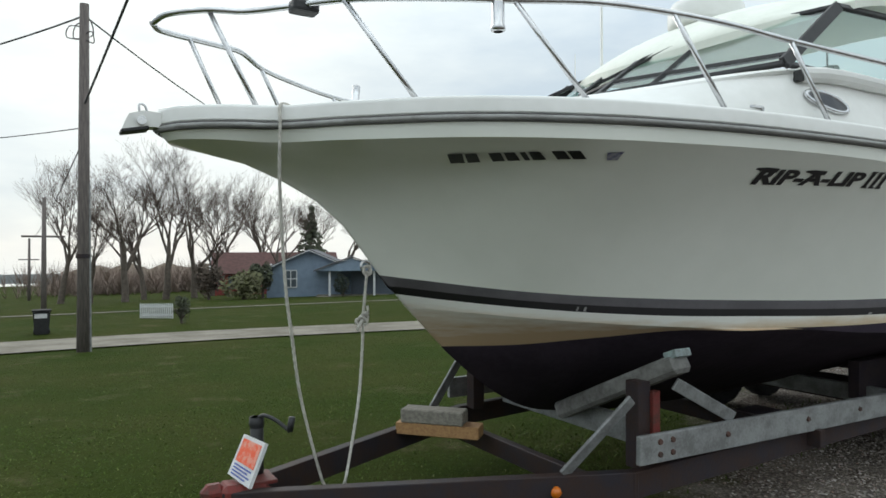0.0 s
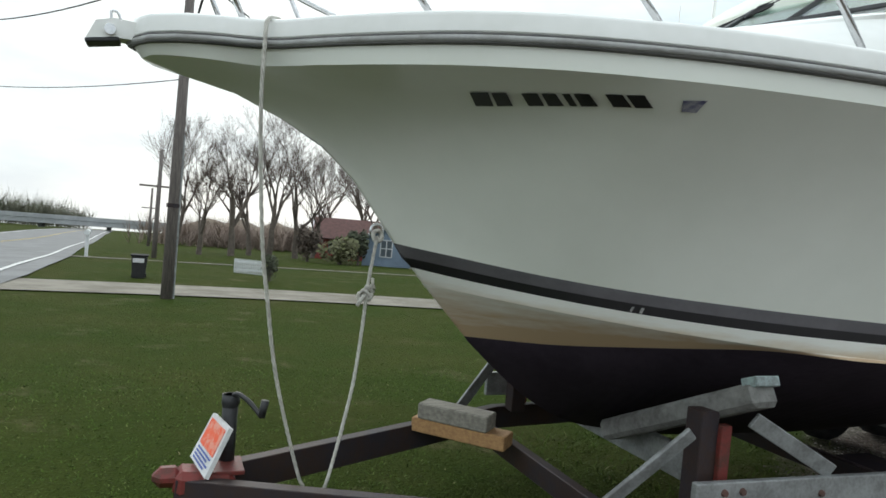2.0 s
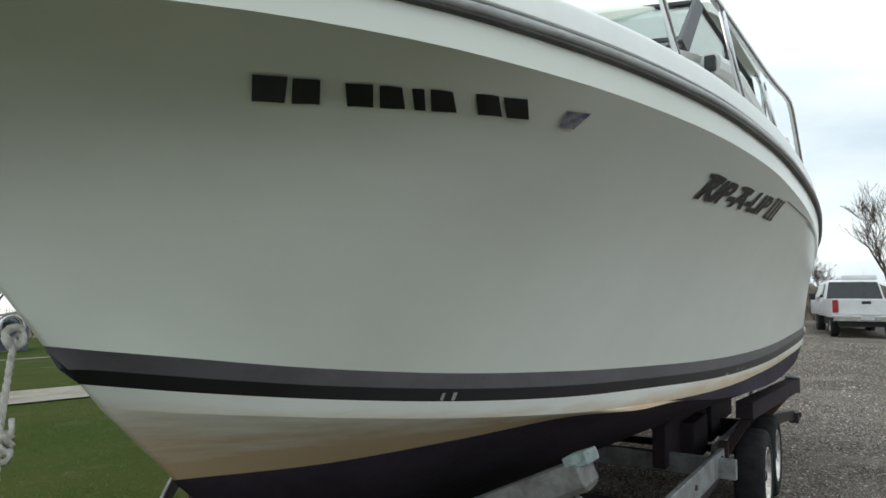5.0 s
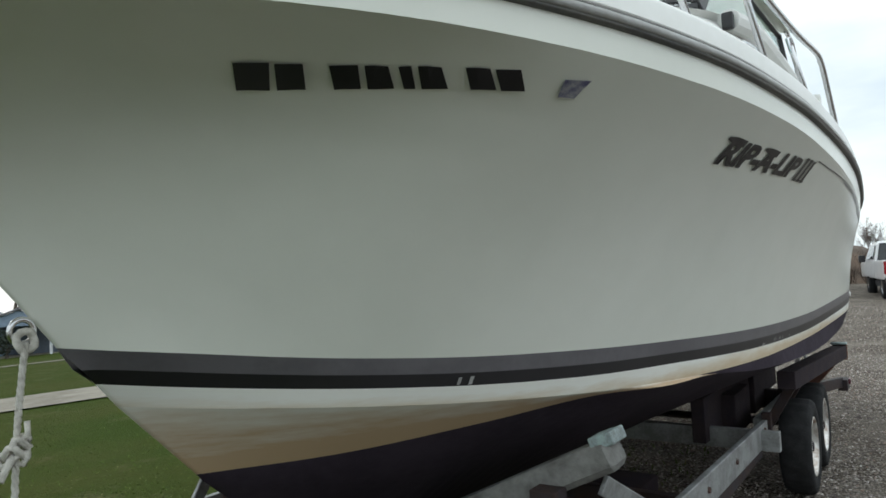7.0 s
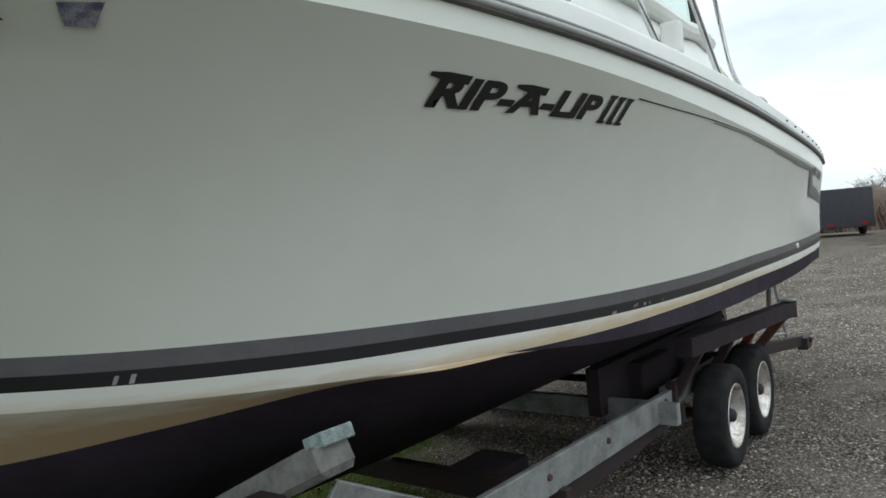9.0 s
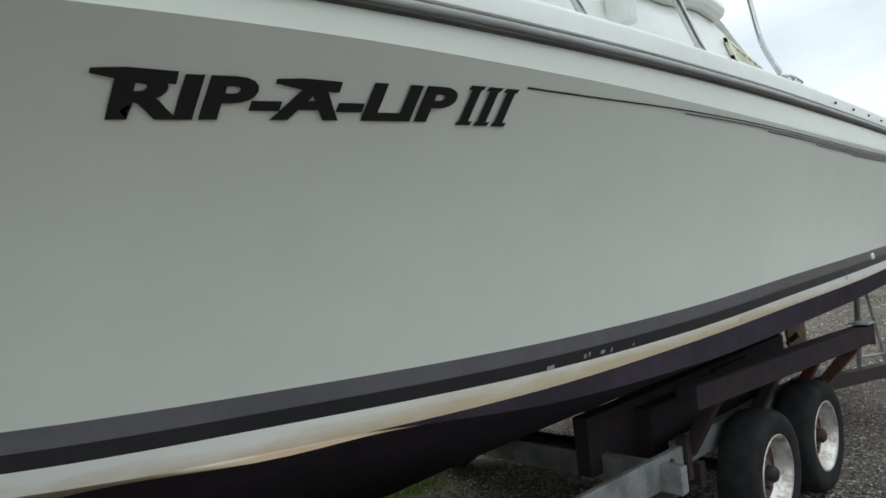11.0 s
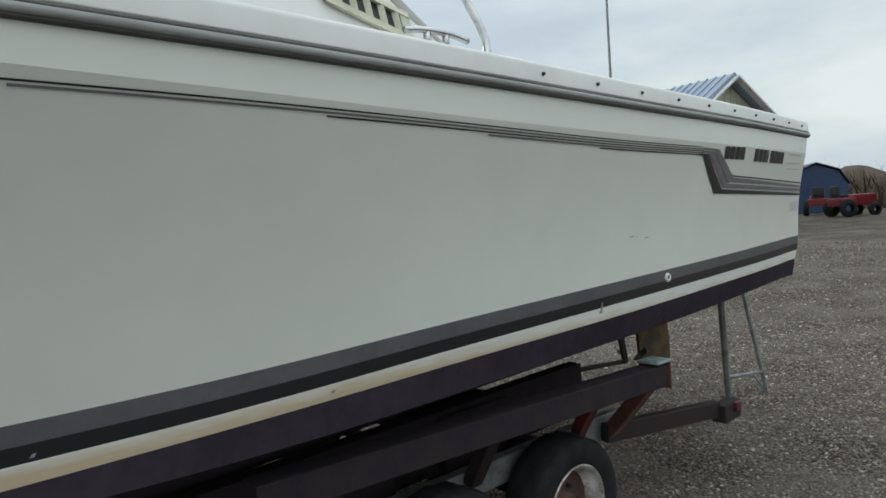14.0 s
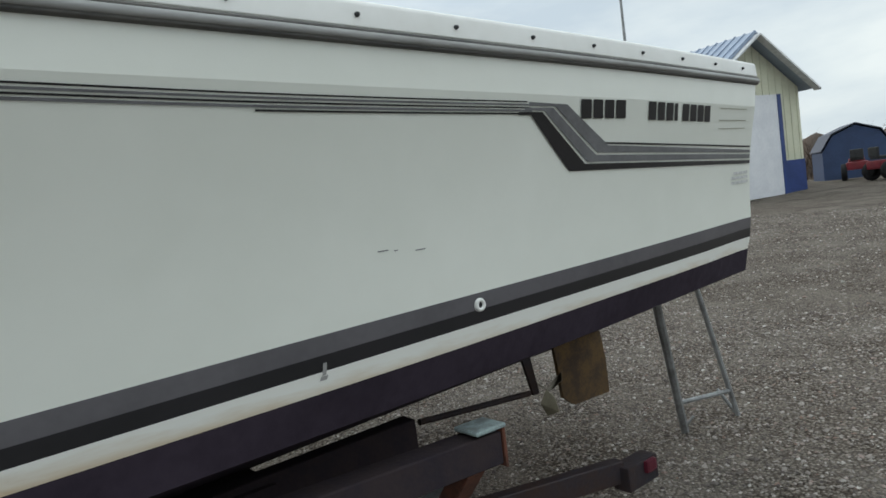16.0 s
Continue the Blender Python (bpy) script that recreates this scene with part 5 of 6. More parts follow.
def bare_tree(x, y, h, seed, spread=.5, name="bare_tree", label="leafless deciduous tree with fine grey-brown twigs"):
    rng = random.Random(seed)
    t = thing(name, label, "tree", (x, y, ground_z(x, y)), group="bare trees")
    bt, bw = bmesh.new(), bmesh.new()

    def limb(p, d, length, r, depth):
        pts, rr = [p], [r]
        n = 4 if depth < 3 else 3
        for k in range(n):
            d = (d + Vector((rng.uniform(-1, 1), rng.uniform(-1, 1), rng.uniform(-.3, .6))) * .16).normalized()
            p = p + d * length / n
            pts.append(p)
            rr.append(max(r * (1 - .55 * (k + 1) / n), .006))
        tube(bt if depth < 2 else bw, pts, rr, 7 if depth < 2 else 4 if depth < 4 else 3, caps=False)
        if depth >= 5:
            return
        kids = (4, 4, 4, 4, 5)[depth]
        for k in range(kids):
            i = rng.randint(max(1, n - 2), n) if depth else rng.randint(2, n)
            a = rng.uniform(0, math.tau)
            side = Vector((math.cos(a), math.sin(a), rng.uniform(.0, .5)))
            nd = (d * (1 - spread * .55) + side * spread * rng.uniform(.6, 1.2)).normalized()
            nd.z = max(nd.z, -.05)
            limb(pts[i], nd, length * rng.uniform(.55, .82), rr[i] * .72, depth + 1)
    limb(Vector((0, 0, -.2)), Vector((rng.uniform(-.08, .08), rng.uniform(-.08, .08), 1)), h * .34, h * .021, 0)
    part("trunk", bt, bark, t, smooth=True)
    part("crown", bw, twig, t, "bare twigs")
    return t


for k, (x, y, h) in enumerate(((.1, 52.4, 11.9), (1.8, 48.7, 10.0), (4.2, 50.4, 13.8), (6.1, 55.6, 11.9), (7.4, 53.6, 14.4), (9.9, 55.0, 13.8), (14.9, 66.9, 14.4), (22.7, 78.9, 16.9), (30.9, 73.2, 14.4), (34.5, 74.6, 15.0), (18.6, 61.0, 12.5), (26.5, 70.0, 13.5), (12.4, 60.5, 12.0))):
    bare_tree(x, y, h, 11 + k, .42 + .1 * (k % 3))


def leafy(name, x, y, w, h, seed, material, label, cat="bush", n=900, cone=False):
    """A shrub or conifer: a short stem and very many small leaf clumps with an uneven outline."""
    rng = random.Random(seed)
    t = thing(name, label, cat, (x, y, ground_z(x, y)))
    bm = bmesh.new()
    tube(bm, [(0, 0, -.1), (0, 0, h * (.9 if cone else .5))], [w * .05 + .02, .015], 7)
    for k in range(7):
        a = k * 2.4
        tube(bm, [(0, 0, h * .12), (w * .3 * math.cos(a), w * .3 * math.sin(a), h * .45)], [.03, .01], 5)
    part("trunk", bm, bark, t)
    bm = bmesh.new()
    lob = [(rng.uniform(-.25, .25) * w, rng.uniform(-.25, .25) * w, rng.uniform(.35, .65) * h, rng.uniform(.5, .8)) for _ in range(7)]
    for _ in range(n):
        if cone:
            z = h * (1 - rng.random() ** .6) * .97 + .08 * h
            r = w * .5 * max(0, 1 - z / h) ** .8 * math.sqrt(rng.random()) * rng.uniform(.7, 1.15)
            a = rng.uniform(0, math.tau)
            p = Vector((r * math.cos(a), r * math.sin(a), z - r * .25))
        else:
            cx, cy, cz, s = rng.choice(lob)
            v = Vector((rng.gauss(0, 1), rng.gauss(0, 1), rng.gauss(0, 1))).normalized() * rng.uniform(.7, 1.0)
            p = Vector((cx + v.x * w * .32 * s, cy + v.y * w * .32 * s, max(.03, cz + v.z * h * .45 * s)))
        u = Vector((rng.uniform(-1, 1), rng.uniform(-1, 1), rng.uniform(-1, 1))).normalized()
        q = u.orthogonal().normalized()
        s = rng.uniform(.6, 1.3) * max(w, h) * .045
        bm.faces.new([bm.verts.new(p + s * e) for e in (u, q * .6, -u, -q * .6)])
    part("crown", bm, material, t, "dense foliage")
    return t


ev = mat("evergreen", (.060, .072, .036), .8, dark=(.034, .036, .022), scale=3)
bushg = mat("bush_green", (.12, .125, .05), .8, dark=(.075, .07, .035), scale=3)
leafy("small_conifer", 2.78, 18.94, .75, 1.0, 3, ev, "small dark green conifer on the lawn", n=500)
leafy("dark_yew", 9.52, 47.6, 2.4, 3.0, 4, mat("brown_leaf", (.085, .06, .042), .8, dark=(.05, .038, .028), scale=3), "tall dark shrub beside the house", n=1100)
leafy("round_bush", 11.36, 44.8, 3.6, 2.3, 5, bushg, "rounded green bush before the house", n=1400)
leafy("tall_bush", 13.04, 45.9, 2.2, 3.1, 6, ev, "dark evergreen bush at the house corner", n=1100)
leafy("spruce", 23.1, 63.4, 5.6, 8.6, 7, ev, "tall loose dark spruce behind the house", "tree", 620, True)
# the porch's shadow is put into this shrub's near-black green
leafy("porch_shrub", 17.96, 42.4, 1.6, 2.0, 8, mat("shadow_green", (.02, .03, .018), .8), "dark shrub by the porch", n=500)


def gable_house(name, label, at, turn, w, d, eave, ridge, wall_m, roof_m, trim_m, windows=(), porch=None, over=.4):
    """A one-storey house: w across the gable front, d deep; windows as (x, z, width, height) on the front."""
    t = thing(name, label, "house", at)
    t.rotation_euler = (0, 0, math.radians(turn))
    bm = bmesh.new()
    slab(bm, [(-w / 2, 0, -1.0), (w / 2, 0, -1.0), (w / 2, 0, eave), (0, 0, ridge), (-w / 2, 0, eave)], (0, d, 0))
    part("wall", bm, wall_m, t)
    # lap siding boards on the front
    k = .16
    while k < eave - .1:
        bm = bmesh.new()
        beam(bm, (-w / 2, -.008, k), (w / 2, -.008, k), .012, .02, 0)
        part("siding_lap", bm, wall_m, t)
        k += .32
    for s in (-1, 1):
        bm = bmesh.new()
        n = Vector((s * (ridge - eave), 0, w / 2)).normalized() * .1
        e = Vector((s * (w / 2 + over), 0, eave - over * (ridge - eave) / (w / 2)))
        slab(bm, [(0, -over, ridge + .02), (e.x, -over, e.z + .02), (e.x, d + over, e.z + .02), (0, d + over, ridge + .02)], n)
        r = part("roof", bm, roof_m, t)
        bm = bmesh.new()
        beam(bm, (0, -over - .03, ridge + .03), (e.x, -over - .03, e.z + .03), .05, .2, 0, up=(0, -1, 0))
        part("bargeboard", bm, trim_m, r)
    for x, z, ww, hh in windows:
        bm = bmesh.new()
        for a, b in (((x - ww / 2, z), (x + ww / 2, z)), ((x - ww / 2, z + hh), (x + ww / 2, z + hh)), ((x - ww / 2, z), (x - ww / 2, z + hh)), ((x + ww / 2, z), (x + ww / 2, z + hh)), ((x - ww / 2, z + hh / 2), (x + ww / 2, z + hh / 2)), ((x, z), (x, z + hh))):
            beam(bm, (a[0], -.05, a[1]), (b[0], -.05, b[1]), .07, .09, 0, up=(0, -1, 0))
        f = part("window", bm, trim_m, t)
        bm = bmesh.new()
        box(bm, (x, -.02, z + hh / 2), (ww, .02, hh))
        part("pane", bm, mat("pane_grey", (.10, .12, .14), .1), f)
    return t


siding = mat("siding_blue", (.20, .26, .34), .7, dark=(.16, .21, .28), scale=2)
shingle_dark = mat("shingle_brown", (.12, .055, .048), .9, dark=(.08, .038, .034), scale=3, bump=.4)
trim = mat("trim_white", (.66, .67, .68), .6)
H = Vector((16.63, 45.9, -1.80))
house = gable_house("blue_house", "blue-grey clapboard bungalow with a white-trimmed gable and porch", (H.x, H.y, H.z - .1), -23, 6.4, 11, 2.15, 3.55, siding, mat("shingle_grey", (.12, .12, .13), .9, dark=(.08, .08, .085), scale=3), trim, [(-1.4, .75, .9, 1.3)])
# porch
for x in (1.6, 4.9):
    bm = bmesh.new()
    box(bm, (x, -2.0, 1.0), (.16, .16, 2.1), bev=.01)
    part("porch_post", bm, trim, house)
bm = bmesh.new()
slab(bm, [(.6, -2.4, 2.05), (3.2, -2.4, 3.0), (5.8, -2.4, 2.05)], (0, 2.6, 0))
part("porch_gable", bm, siding, house)
for s in (-1, 1):
    bm = bmesh.new()
    slab(bm, [(3.2, -2.55, 3.05), (3.2 + s * 2.75, -2.55, 2.02), (3.2 + s * 2.75, .6, 2.02), (3.2, .6, 3.05)], (0, 0, .09))
    part("porch_roof", bm, MATS["shingle_grey"], house)
# wing behind the porch: its shade is painted, as a darker siding colour
bm = bmesh.new()
box(bm, (4.6, 2.5, .9), (4.4, 5, 2.6))
part("wing_wall", bm, mat("siding_shade", (.10, .12, .15), .8), house)
bm = bmesh.new()
box(bm, (3.3, -1.2, .05), (5.4, 2.6, .25), bev=.02)
part("porch_floor", bm, concrete, house)
B = Vector((13.9, 65.4, -2.72))
brick = mat("brick_red", (.26, .050, .042), .85, dark=(.16, .038, .034), scale=6)
bh = gable_house("brick_house", "low red brick house with a broad brown shingle roof", (B.x, B.y, B.z), -104, 8, 11.5, 2.3, 4.1, brick, shingle_dark, trim, [(1.0, .8, 1.4, 1.2)])
bm = bmesh.new()
slab(bm, [(4.3, 3.6, 2.2), (4.3, 5.2, 3.1), (4.3, 6.8, 2.2)], (-2.2, 0, 0))
part("dormer_gable", bm, trim, bh)
for y0, y1, z0, z1 in ((1.2, 2.6, .8, 2.0), (4.6, 5.8, .7, 2.1), (8.2, 9.8, .8, 2.0)):
    bm = bmesh.new()
    box(bm, (4.02, (y0 + y1) / 2, (z0 + z1) / 2), (.06, y1 - y0, z1 - z0))
    part("window", bm, mat("pane_grey", (.10, .12, .14), .1), bh)

# white picket panel, bin and mailbox
F1, F2 = Vector((2.05, 23.0, -.79)), Vector((2.94, 21.7, -.73))
fence = thing("picket_fence", "short white picket fence panel on the lawn", "fence")
for k in range(17):
    p = F1.lerp(F2, k / 16)
    z = ground_z(p.x, p.y)
    bm = bmesh.new()
    slab(bm, [(p.x - .022, p.y, z - .02), (p.x + .022, p.y, z - .02), (p.x + .022, p.y, z + .50), (p.x, p.y, z + .55), (p.x - .022, p.y, z + .50)], (.005, .02, 0))
    part("picket", bm, trim, fence)
for h in (.12, .42):
    bm = bmesh.new()
    beam(bm, (F1.x, F1.y + .03, ground_z(F1.x, F1.y) + h), (F2.x, F2.y + .03, ground_z(F2.x, F2.y) + h), .03, .06)
    part("rail", bm, trim, fence)
BX, BY = -1.04, 17.9
dustbin = thing("wheeled_bin", "dark wheeled rubbish bin with a pale label by the drive", "bin", (BX, BY, ground_z(BX, BY)))
bm = bmesh.new()
v = bmesh.ops.create_cube(bm, size=1)["verts"]
for q in v:
    s = 1.0 if q.co.z > 0 else .78
    q.co = Vector((q.co.x * .42 * s, q.co.y * .46 * s, (q.co.z + .5) * .62))
bmesh.ops.bevel(bm, geom=list(bm.edges), offset=.02, segments=2, affect="EDGES")
part("body", bm, rubber_black, dustbin)
bm = bmesh.new()
box(bm, (0, 0, .655), (.46, .52, .05), bev=.02)
part("lid", bm, tyre_black, dustbin)
bm = bmesh.new()
box(bm, (-.02, -.245, .52), (.30, .012, .12), (-6, 0, 0))
part("label_plate", bm, mat("label_pale", (.5, .5, .5), .6), dustbin)
for s in (-1, 1):
    bm = bmesh.new()
    lathe(bm, [(0, -.02), (.07, -.02), (.07, .02), (0, .02)], (s * .18, .2, .07), "x", 14)
    part("wheel", bm, rubber_black, dustbin)
MX, MY = -3.77, 31.7
mb = thing("mailbox", "white mailbox on a post at the roadside", "mailbox", (MX, MY, ground_z(MX, MY)))
bm = bmesh.new()
box(bm, (0, 0, .5), (.14, .14, 1.1), bev=.01)
part("post", bm, trim, mb)
bm = bmesh.new()
lathe(bm, [(0, -.3), (.13, -.3), (.13, .3), (0, .3)], (0, 0, 1.15), "y", 14)
part("box", bm, trim, mb)

# overpass across the road
C0 = Vector((-13.4, 168.8, -4.7))
ov = thing("overpass", "grey concrete road overpass on piers", "bridge")
bm = bmesh.new()
a = C0 - RN * 60
b = C0 + RN * 34
beam(bm, a, b, 10, 1.1, .05)
part("deck", bm, mat("bridge_concrete", (.34, .35, .36), .8, dark=(.27, .28, .29), scale=.3), ov)
for k in range(7):
    p = a.lerp(b, (k + .5) / 7)
    bm = bmesh.new()
    beam(bm, (p.x, p.y, p.z - 14), (p.x, p.y, p.z - .5), 1.0, 4.0, .05, up=RD)
    part("pier", bm, MATS["bridge_concrete"], ov)
bm = bmesh.new()
beam(bm, a + Vector((0, -5, 1.0)), b + Vector((0, -5, 1.0)), .3, .9, 0)
part("parapet", bm, MATS["bridge_concrete"], ov)


def wood_belt(name, pts, h, seed, label, n, m):
    """Far woods: many thin trunks and twig fans in one mesh."""
    rng = random.Random(seed)
    bm = bmesh.new()
    P = smooth_path([(*p, 0) for p in pts], 30)
    for _ in range(n):
        p = P[rng.randrange(len(P))] + Vector((rng.uniform(-6, 6), rng.uniform(-8, 8), 0))
        z = ground_z(p.x, p.y)
        hh = h * rng.uniform(.55, 1.1)
        base = Vector((p.x, p.y, z - .3))
        for j in range(16):
            a = rng.uniform(0, math.tau)
            q0 = base + Vector((0, 0, hh * rng.uniform(.02, .45)))
            q1 = q0 + Vector((math.cos(a) * hh * .30, math.sin(a) * hh * .30, hh * rng.uniform(.25, .6)))
            w = Vector((-math.sin(a), math.cos(a), .3)) * hh * rng.uniform(.003, .013)
            bm.faces.new([bm.verts.new(v) for v in (q0 - w, q1, q0 + w)])
    return tagged(part(name, bm, m), label, "woods", kind="stuff")


def bank(name, pts, h, width, material, label):
    """A long grassed bank with an uneven crest."""
    P = smooth_path([(*p, 0) for p in pts], 16)
    rng = random.Random(len(name))
    bm = bmesh.new()
    cols = []
    for i, p in enumerate(P):
        d = (P[min(i + 1, len(P) - 1)] - P[max(i - 1, 0)]).normalized()
        n = Vector((-d.y, d.x, 0))
        hh = h * (1 + .12 * math.sin(i * .7) + rng.uniform(-.05, .05))
        cols.append([bm.verts.new((*(p + n * o * width).xy, ground_z(p.x, p.y) + hh * k - .3)) for o, k in ((-1, 0), (-.7, .35), (-.35, .8), (0, 1), (.35, .8), (.7, .35), (1, 0))])
    for a, c in zip(cols, cols[1:]):
        for k in range(6):
            bm.faces.new((a[k], a[k + 1], c[k + 1], c[k]))
    return tagged(part(name, bm, material, smooth=True), label, "bank", kind="structure")


dry_grass = mat("dry_grass", (.20, .155, .11), .95, dark=(.12, .09, .068), scale=.6, bump=.6, bscale=3)
bank("embankment", [(4.5, 112.0), (12.5, 103.0), (23.7, 97.1), (52.9, 90.9)], 3.7, 9, dry_grass, "brown dry-grass road embankment behind the houses")
wood_m = mat("far_wood", (.26, .195, .16), .95, dark=(.16, .12, .10), scale=.3)
wood_belt("far_woods", [(1.5, 84.2), (9.3, 85.2), (21.7, 88.7), (44.4, 86.2)], 4.6, 5, "brown leafless undergrowth behind the houses", 900, wood_m)
wood_belt("road_woods", [(-49, 189.3), (-39.6, 239.4), (-34.6, 299.8)], 11.0, 6, "grey-green trees beyond the road", 420, mat("far_wood_green", (.12, .12, .08), .95, dark=(.07, .07, .05), scale=.3))


# ---- yard behind the stern ----
def pole_barn():
    t = thing("metal_barn", "cream metal barn with blue wainscot and white sliding door", "barn", (31.2, 7.3, 0))
    t.location.z = ground_z(t.location.x, t.location.y)
    # local x runs along the front to the left, y into the depth
    fx = (Vector((28.9, 7.82, 0)) - t.location)
    ang = math.degrees(math.atan2(fx.y, fx.x))
    t.rotation_euler = (0, 0, math.radians(ang))
    t.scale = (1.18, 1.18, 1.18)
    cream = mat("barn_cream", (.62, .62, .48), .55, dark=(.55, .55, .42), scale=1.5)
    blue = mat("barn_blue", (.025, .055, .20), .5, dark=(.018, .04, .15), scale=1.5)
    roof = mat("barn_roof", (.30, .36, .46), .4, .2, dark=(.25, .30, .39), scale=1.0)
    w, d, e, r = 4.5, 12.0, 3.15, 4.62
    bm = bmesh.new()
    slab(bm, [(0, 0, -.3), (w, 0, -.3), (w, 0, e), (w / 2, 0, r), (0, 0, e)], (0, -d, 0))
    part("wall", bm, cream, t)
    for x0, x1 in ((.0, .97), (w - .12, w)):
        bm = bmesh.new()
        box(bm, ((x0 + x1) / 2, .02, .45), (x1 - x0, .03, 1.0))
        part("wainscot", bm, blue, t)
    bm = bmesh.new()
    box(bm, (-.02, -d / 2, .45), (.03, d, 1.0))
    part("wainscot", bm, blue, t)
    k = .12
    while k < w:
        bm = bmesh.new()
        top = e + (r - e) * (1 - abs(k - w / 2) / (w / 2))
        box(bm, (k, .012, (top + .95) / 2), (.03, .02, top - 1.0))
        part("wall_rib", bm, cream, t)
        k += .3
    bm = bmesh.new()
    box(bm, ((1.1 + w - .25) / 2, .06, 1.45), (w - 1.35, .06, 3.0))
    part("sliding_door", bm, mat("door_white", (.72, .73, .76), .5, dark=(.64, .65, .69), scale=2), t, "white sliding door")
    for x in (1.05, w - .2):
        bm = bmesh.new()
        box(bm, (x, .07, 1.45), (.16, .08, 3.0))
        part("door_trim", bm, blue, t)
    for s in (-1, 1):
        bm = bmesh.new()
        ex, ez = w / 2 + s * (w / 2 + .25), e - .25 * (r - e) / (w / 2)
        slab(bm, [(w / 2, .45, r + .03), (ex, .45, ez + .03), (ex, -d - .4, ez + .03), (w / 2, -d - .4, r + .03)], (0, 0, .06))
        rf = part("roof", bm, roof, t)
        for k in range(40):
            y = .4 - k * (d + .8) / 39
            bm = bmesh.new()
            beam(bm, (w / 2, y, r + .11), (ex, y, ez + .11), .04, .03, 0)
            part("roof_rib", bm, roof, rf)
        bm = bmesh.new()
        beam(bm, (w / 2, .48, r - .02), (ex, .48, ez - .02), .05, .22, 0, up=(0, 1, 0))
        part("bargeboard", bm, trim, rf)
    return t


pole_barn()


def gambrel_shed():
    c = Vector((40.74, 9.4, 0))
    t = thing("gambrel_shed", "dark blue barn-shaped garden shed with white trim", "shed", (c.x, c.y, ground_z(c.x, c.y)))
    t.rotation_euler = (0, 0, math.radians(118))
    w, d = 2.6, 3.6
    o = [(-w / 2, 0, -.2), (w / 2, 0, -.2), (w / 2, 0, 1.3), (w * .34, 0, 2.0), (0, 0, 2.36), (-w * .34, 0, 2.0), (-w / 2, 0, 1.3)]
    bm = bmesh.new()
    slab(bm, o, (0, d, 0))
    part("wall", bm, mat("shed_blue", (.032, .058, .13), .7, dark=(.025, .045, .105), scale=2), t)
    for a, b in zip(o[2:], o[3:]):
        bm = bmesh.new()
        beam(bm, (a[0] * 1.04, -.05, a[2] + .04), (b[0] * 1.04, -.05, b[2] + .04), .06, .12, 0, up=(0, -1, 0))
        part("trim_board", bm, trim, t)
        bm = bmesh.new()
        slab(bm, [(a[0] * 1.05, -.1, a[2] + .06), (b[0] * 1.05, -.1, b[2] + .06), (b[0] * 1.05, d + .1, b[2] + .06), (a[0] * 1.05, d + .1, a[2] + .06)], (0, 0, .04))
        part("roof", bm, mat("shed_roof", (.10, .11, .14), .8), t)


gambrel_shed()


def small_vehicle(x, y, turn, label):
    z = ground_z(x, y)
    t = thing("garden_tractor", label, "tractor", (x, y, z), group="garden tractors")
    t.rotation_euler = (0, 0, math.radians(turn))
    red = mat("tractor_red", (.20, .012, .022), .45, dark=(.13, .009, .016), scale=3)
    bm = bmesh.new()
    box(bm, (.45, 0, .62), (.9, .55, .42), bev=.08)
    box(bm, (-.35, 0, .55), (.7, .75, .3), bev=.06)
    part("body", bm, red, t)
    bm = bmesh.new()
    box(bm, (-.45, 0, .80), (.42, .45, .12), bev=.04)
    box(bm, (-.66, 0, 1.0), (.10, .45, .35), bev=.04)
    part("seat", bm, rubber_black, t)
    bm = bmesh.new()
    tube(bm, [(.1, 0, .8), (-.02, 0, 1.05)], .02, 6)
    tube(bm, [(-.05 + .02 * math.cos(a), .17 * math.sin(a), 1.06 + .17 * math.cos(a) * .4) for a in np.linspace(0, math.tau, 13)[:-1]], .015, 6, closed=True)
    part("steering_wheel", bm, rubber_black, t)
    for xx, r in ((.65, .24), (-.45, .33)):
        for s in (-1, 1):
            bm = bmesh.new()
            lathe(bm, [(r * .5, -.09), (r * .9, -.1), (r, -.06), (r, .06), (r * .9, .1), (r * .5, .09)], (xx, s * .45, r), "y", 20)
            part("wheel", bm, tyre_black, t, smooth=True)


small_vehicle(34.47, 6.7, 20, "dark red ride-on garden tractor in the yard")
small_vehicle(32.57, 4.95, -35, "bright red ride-on garden tractor in the yard")


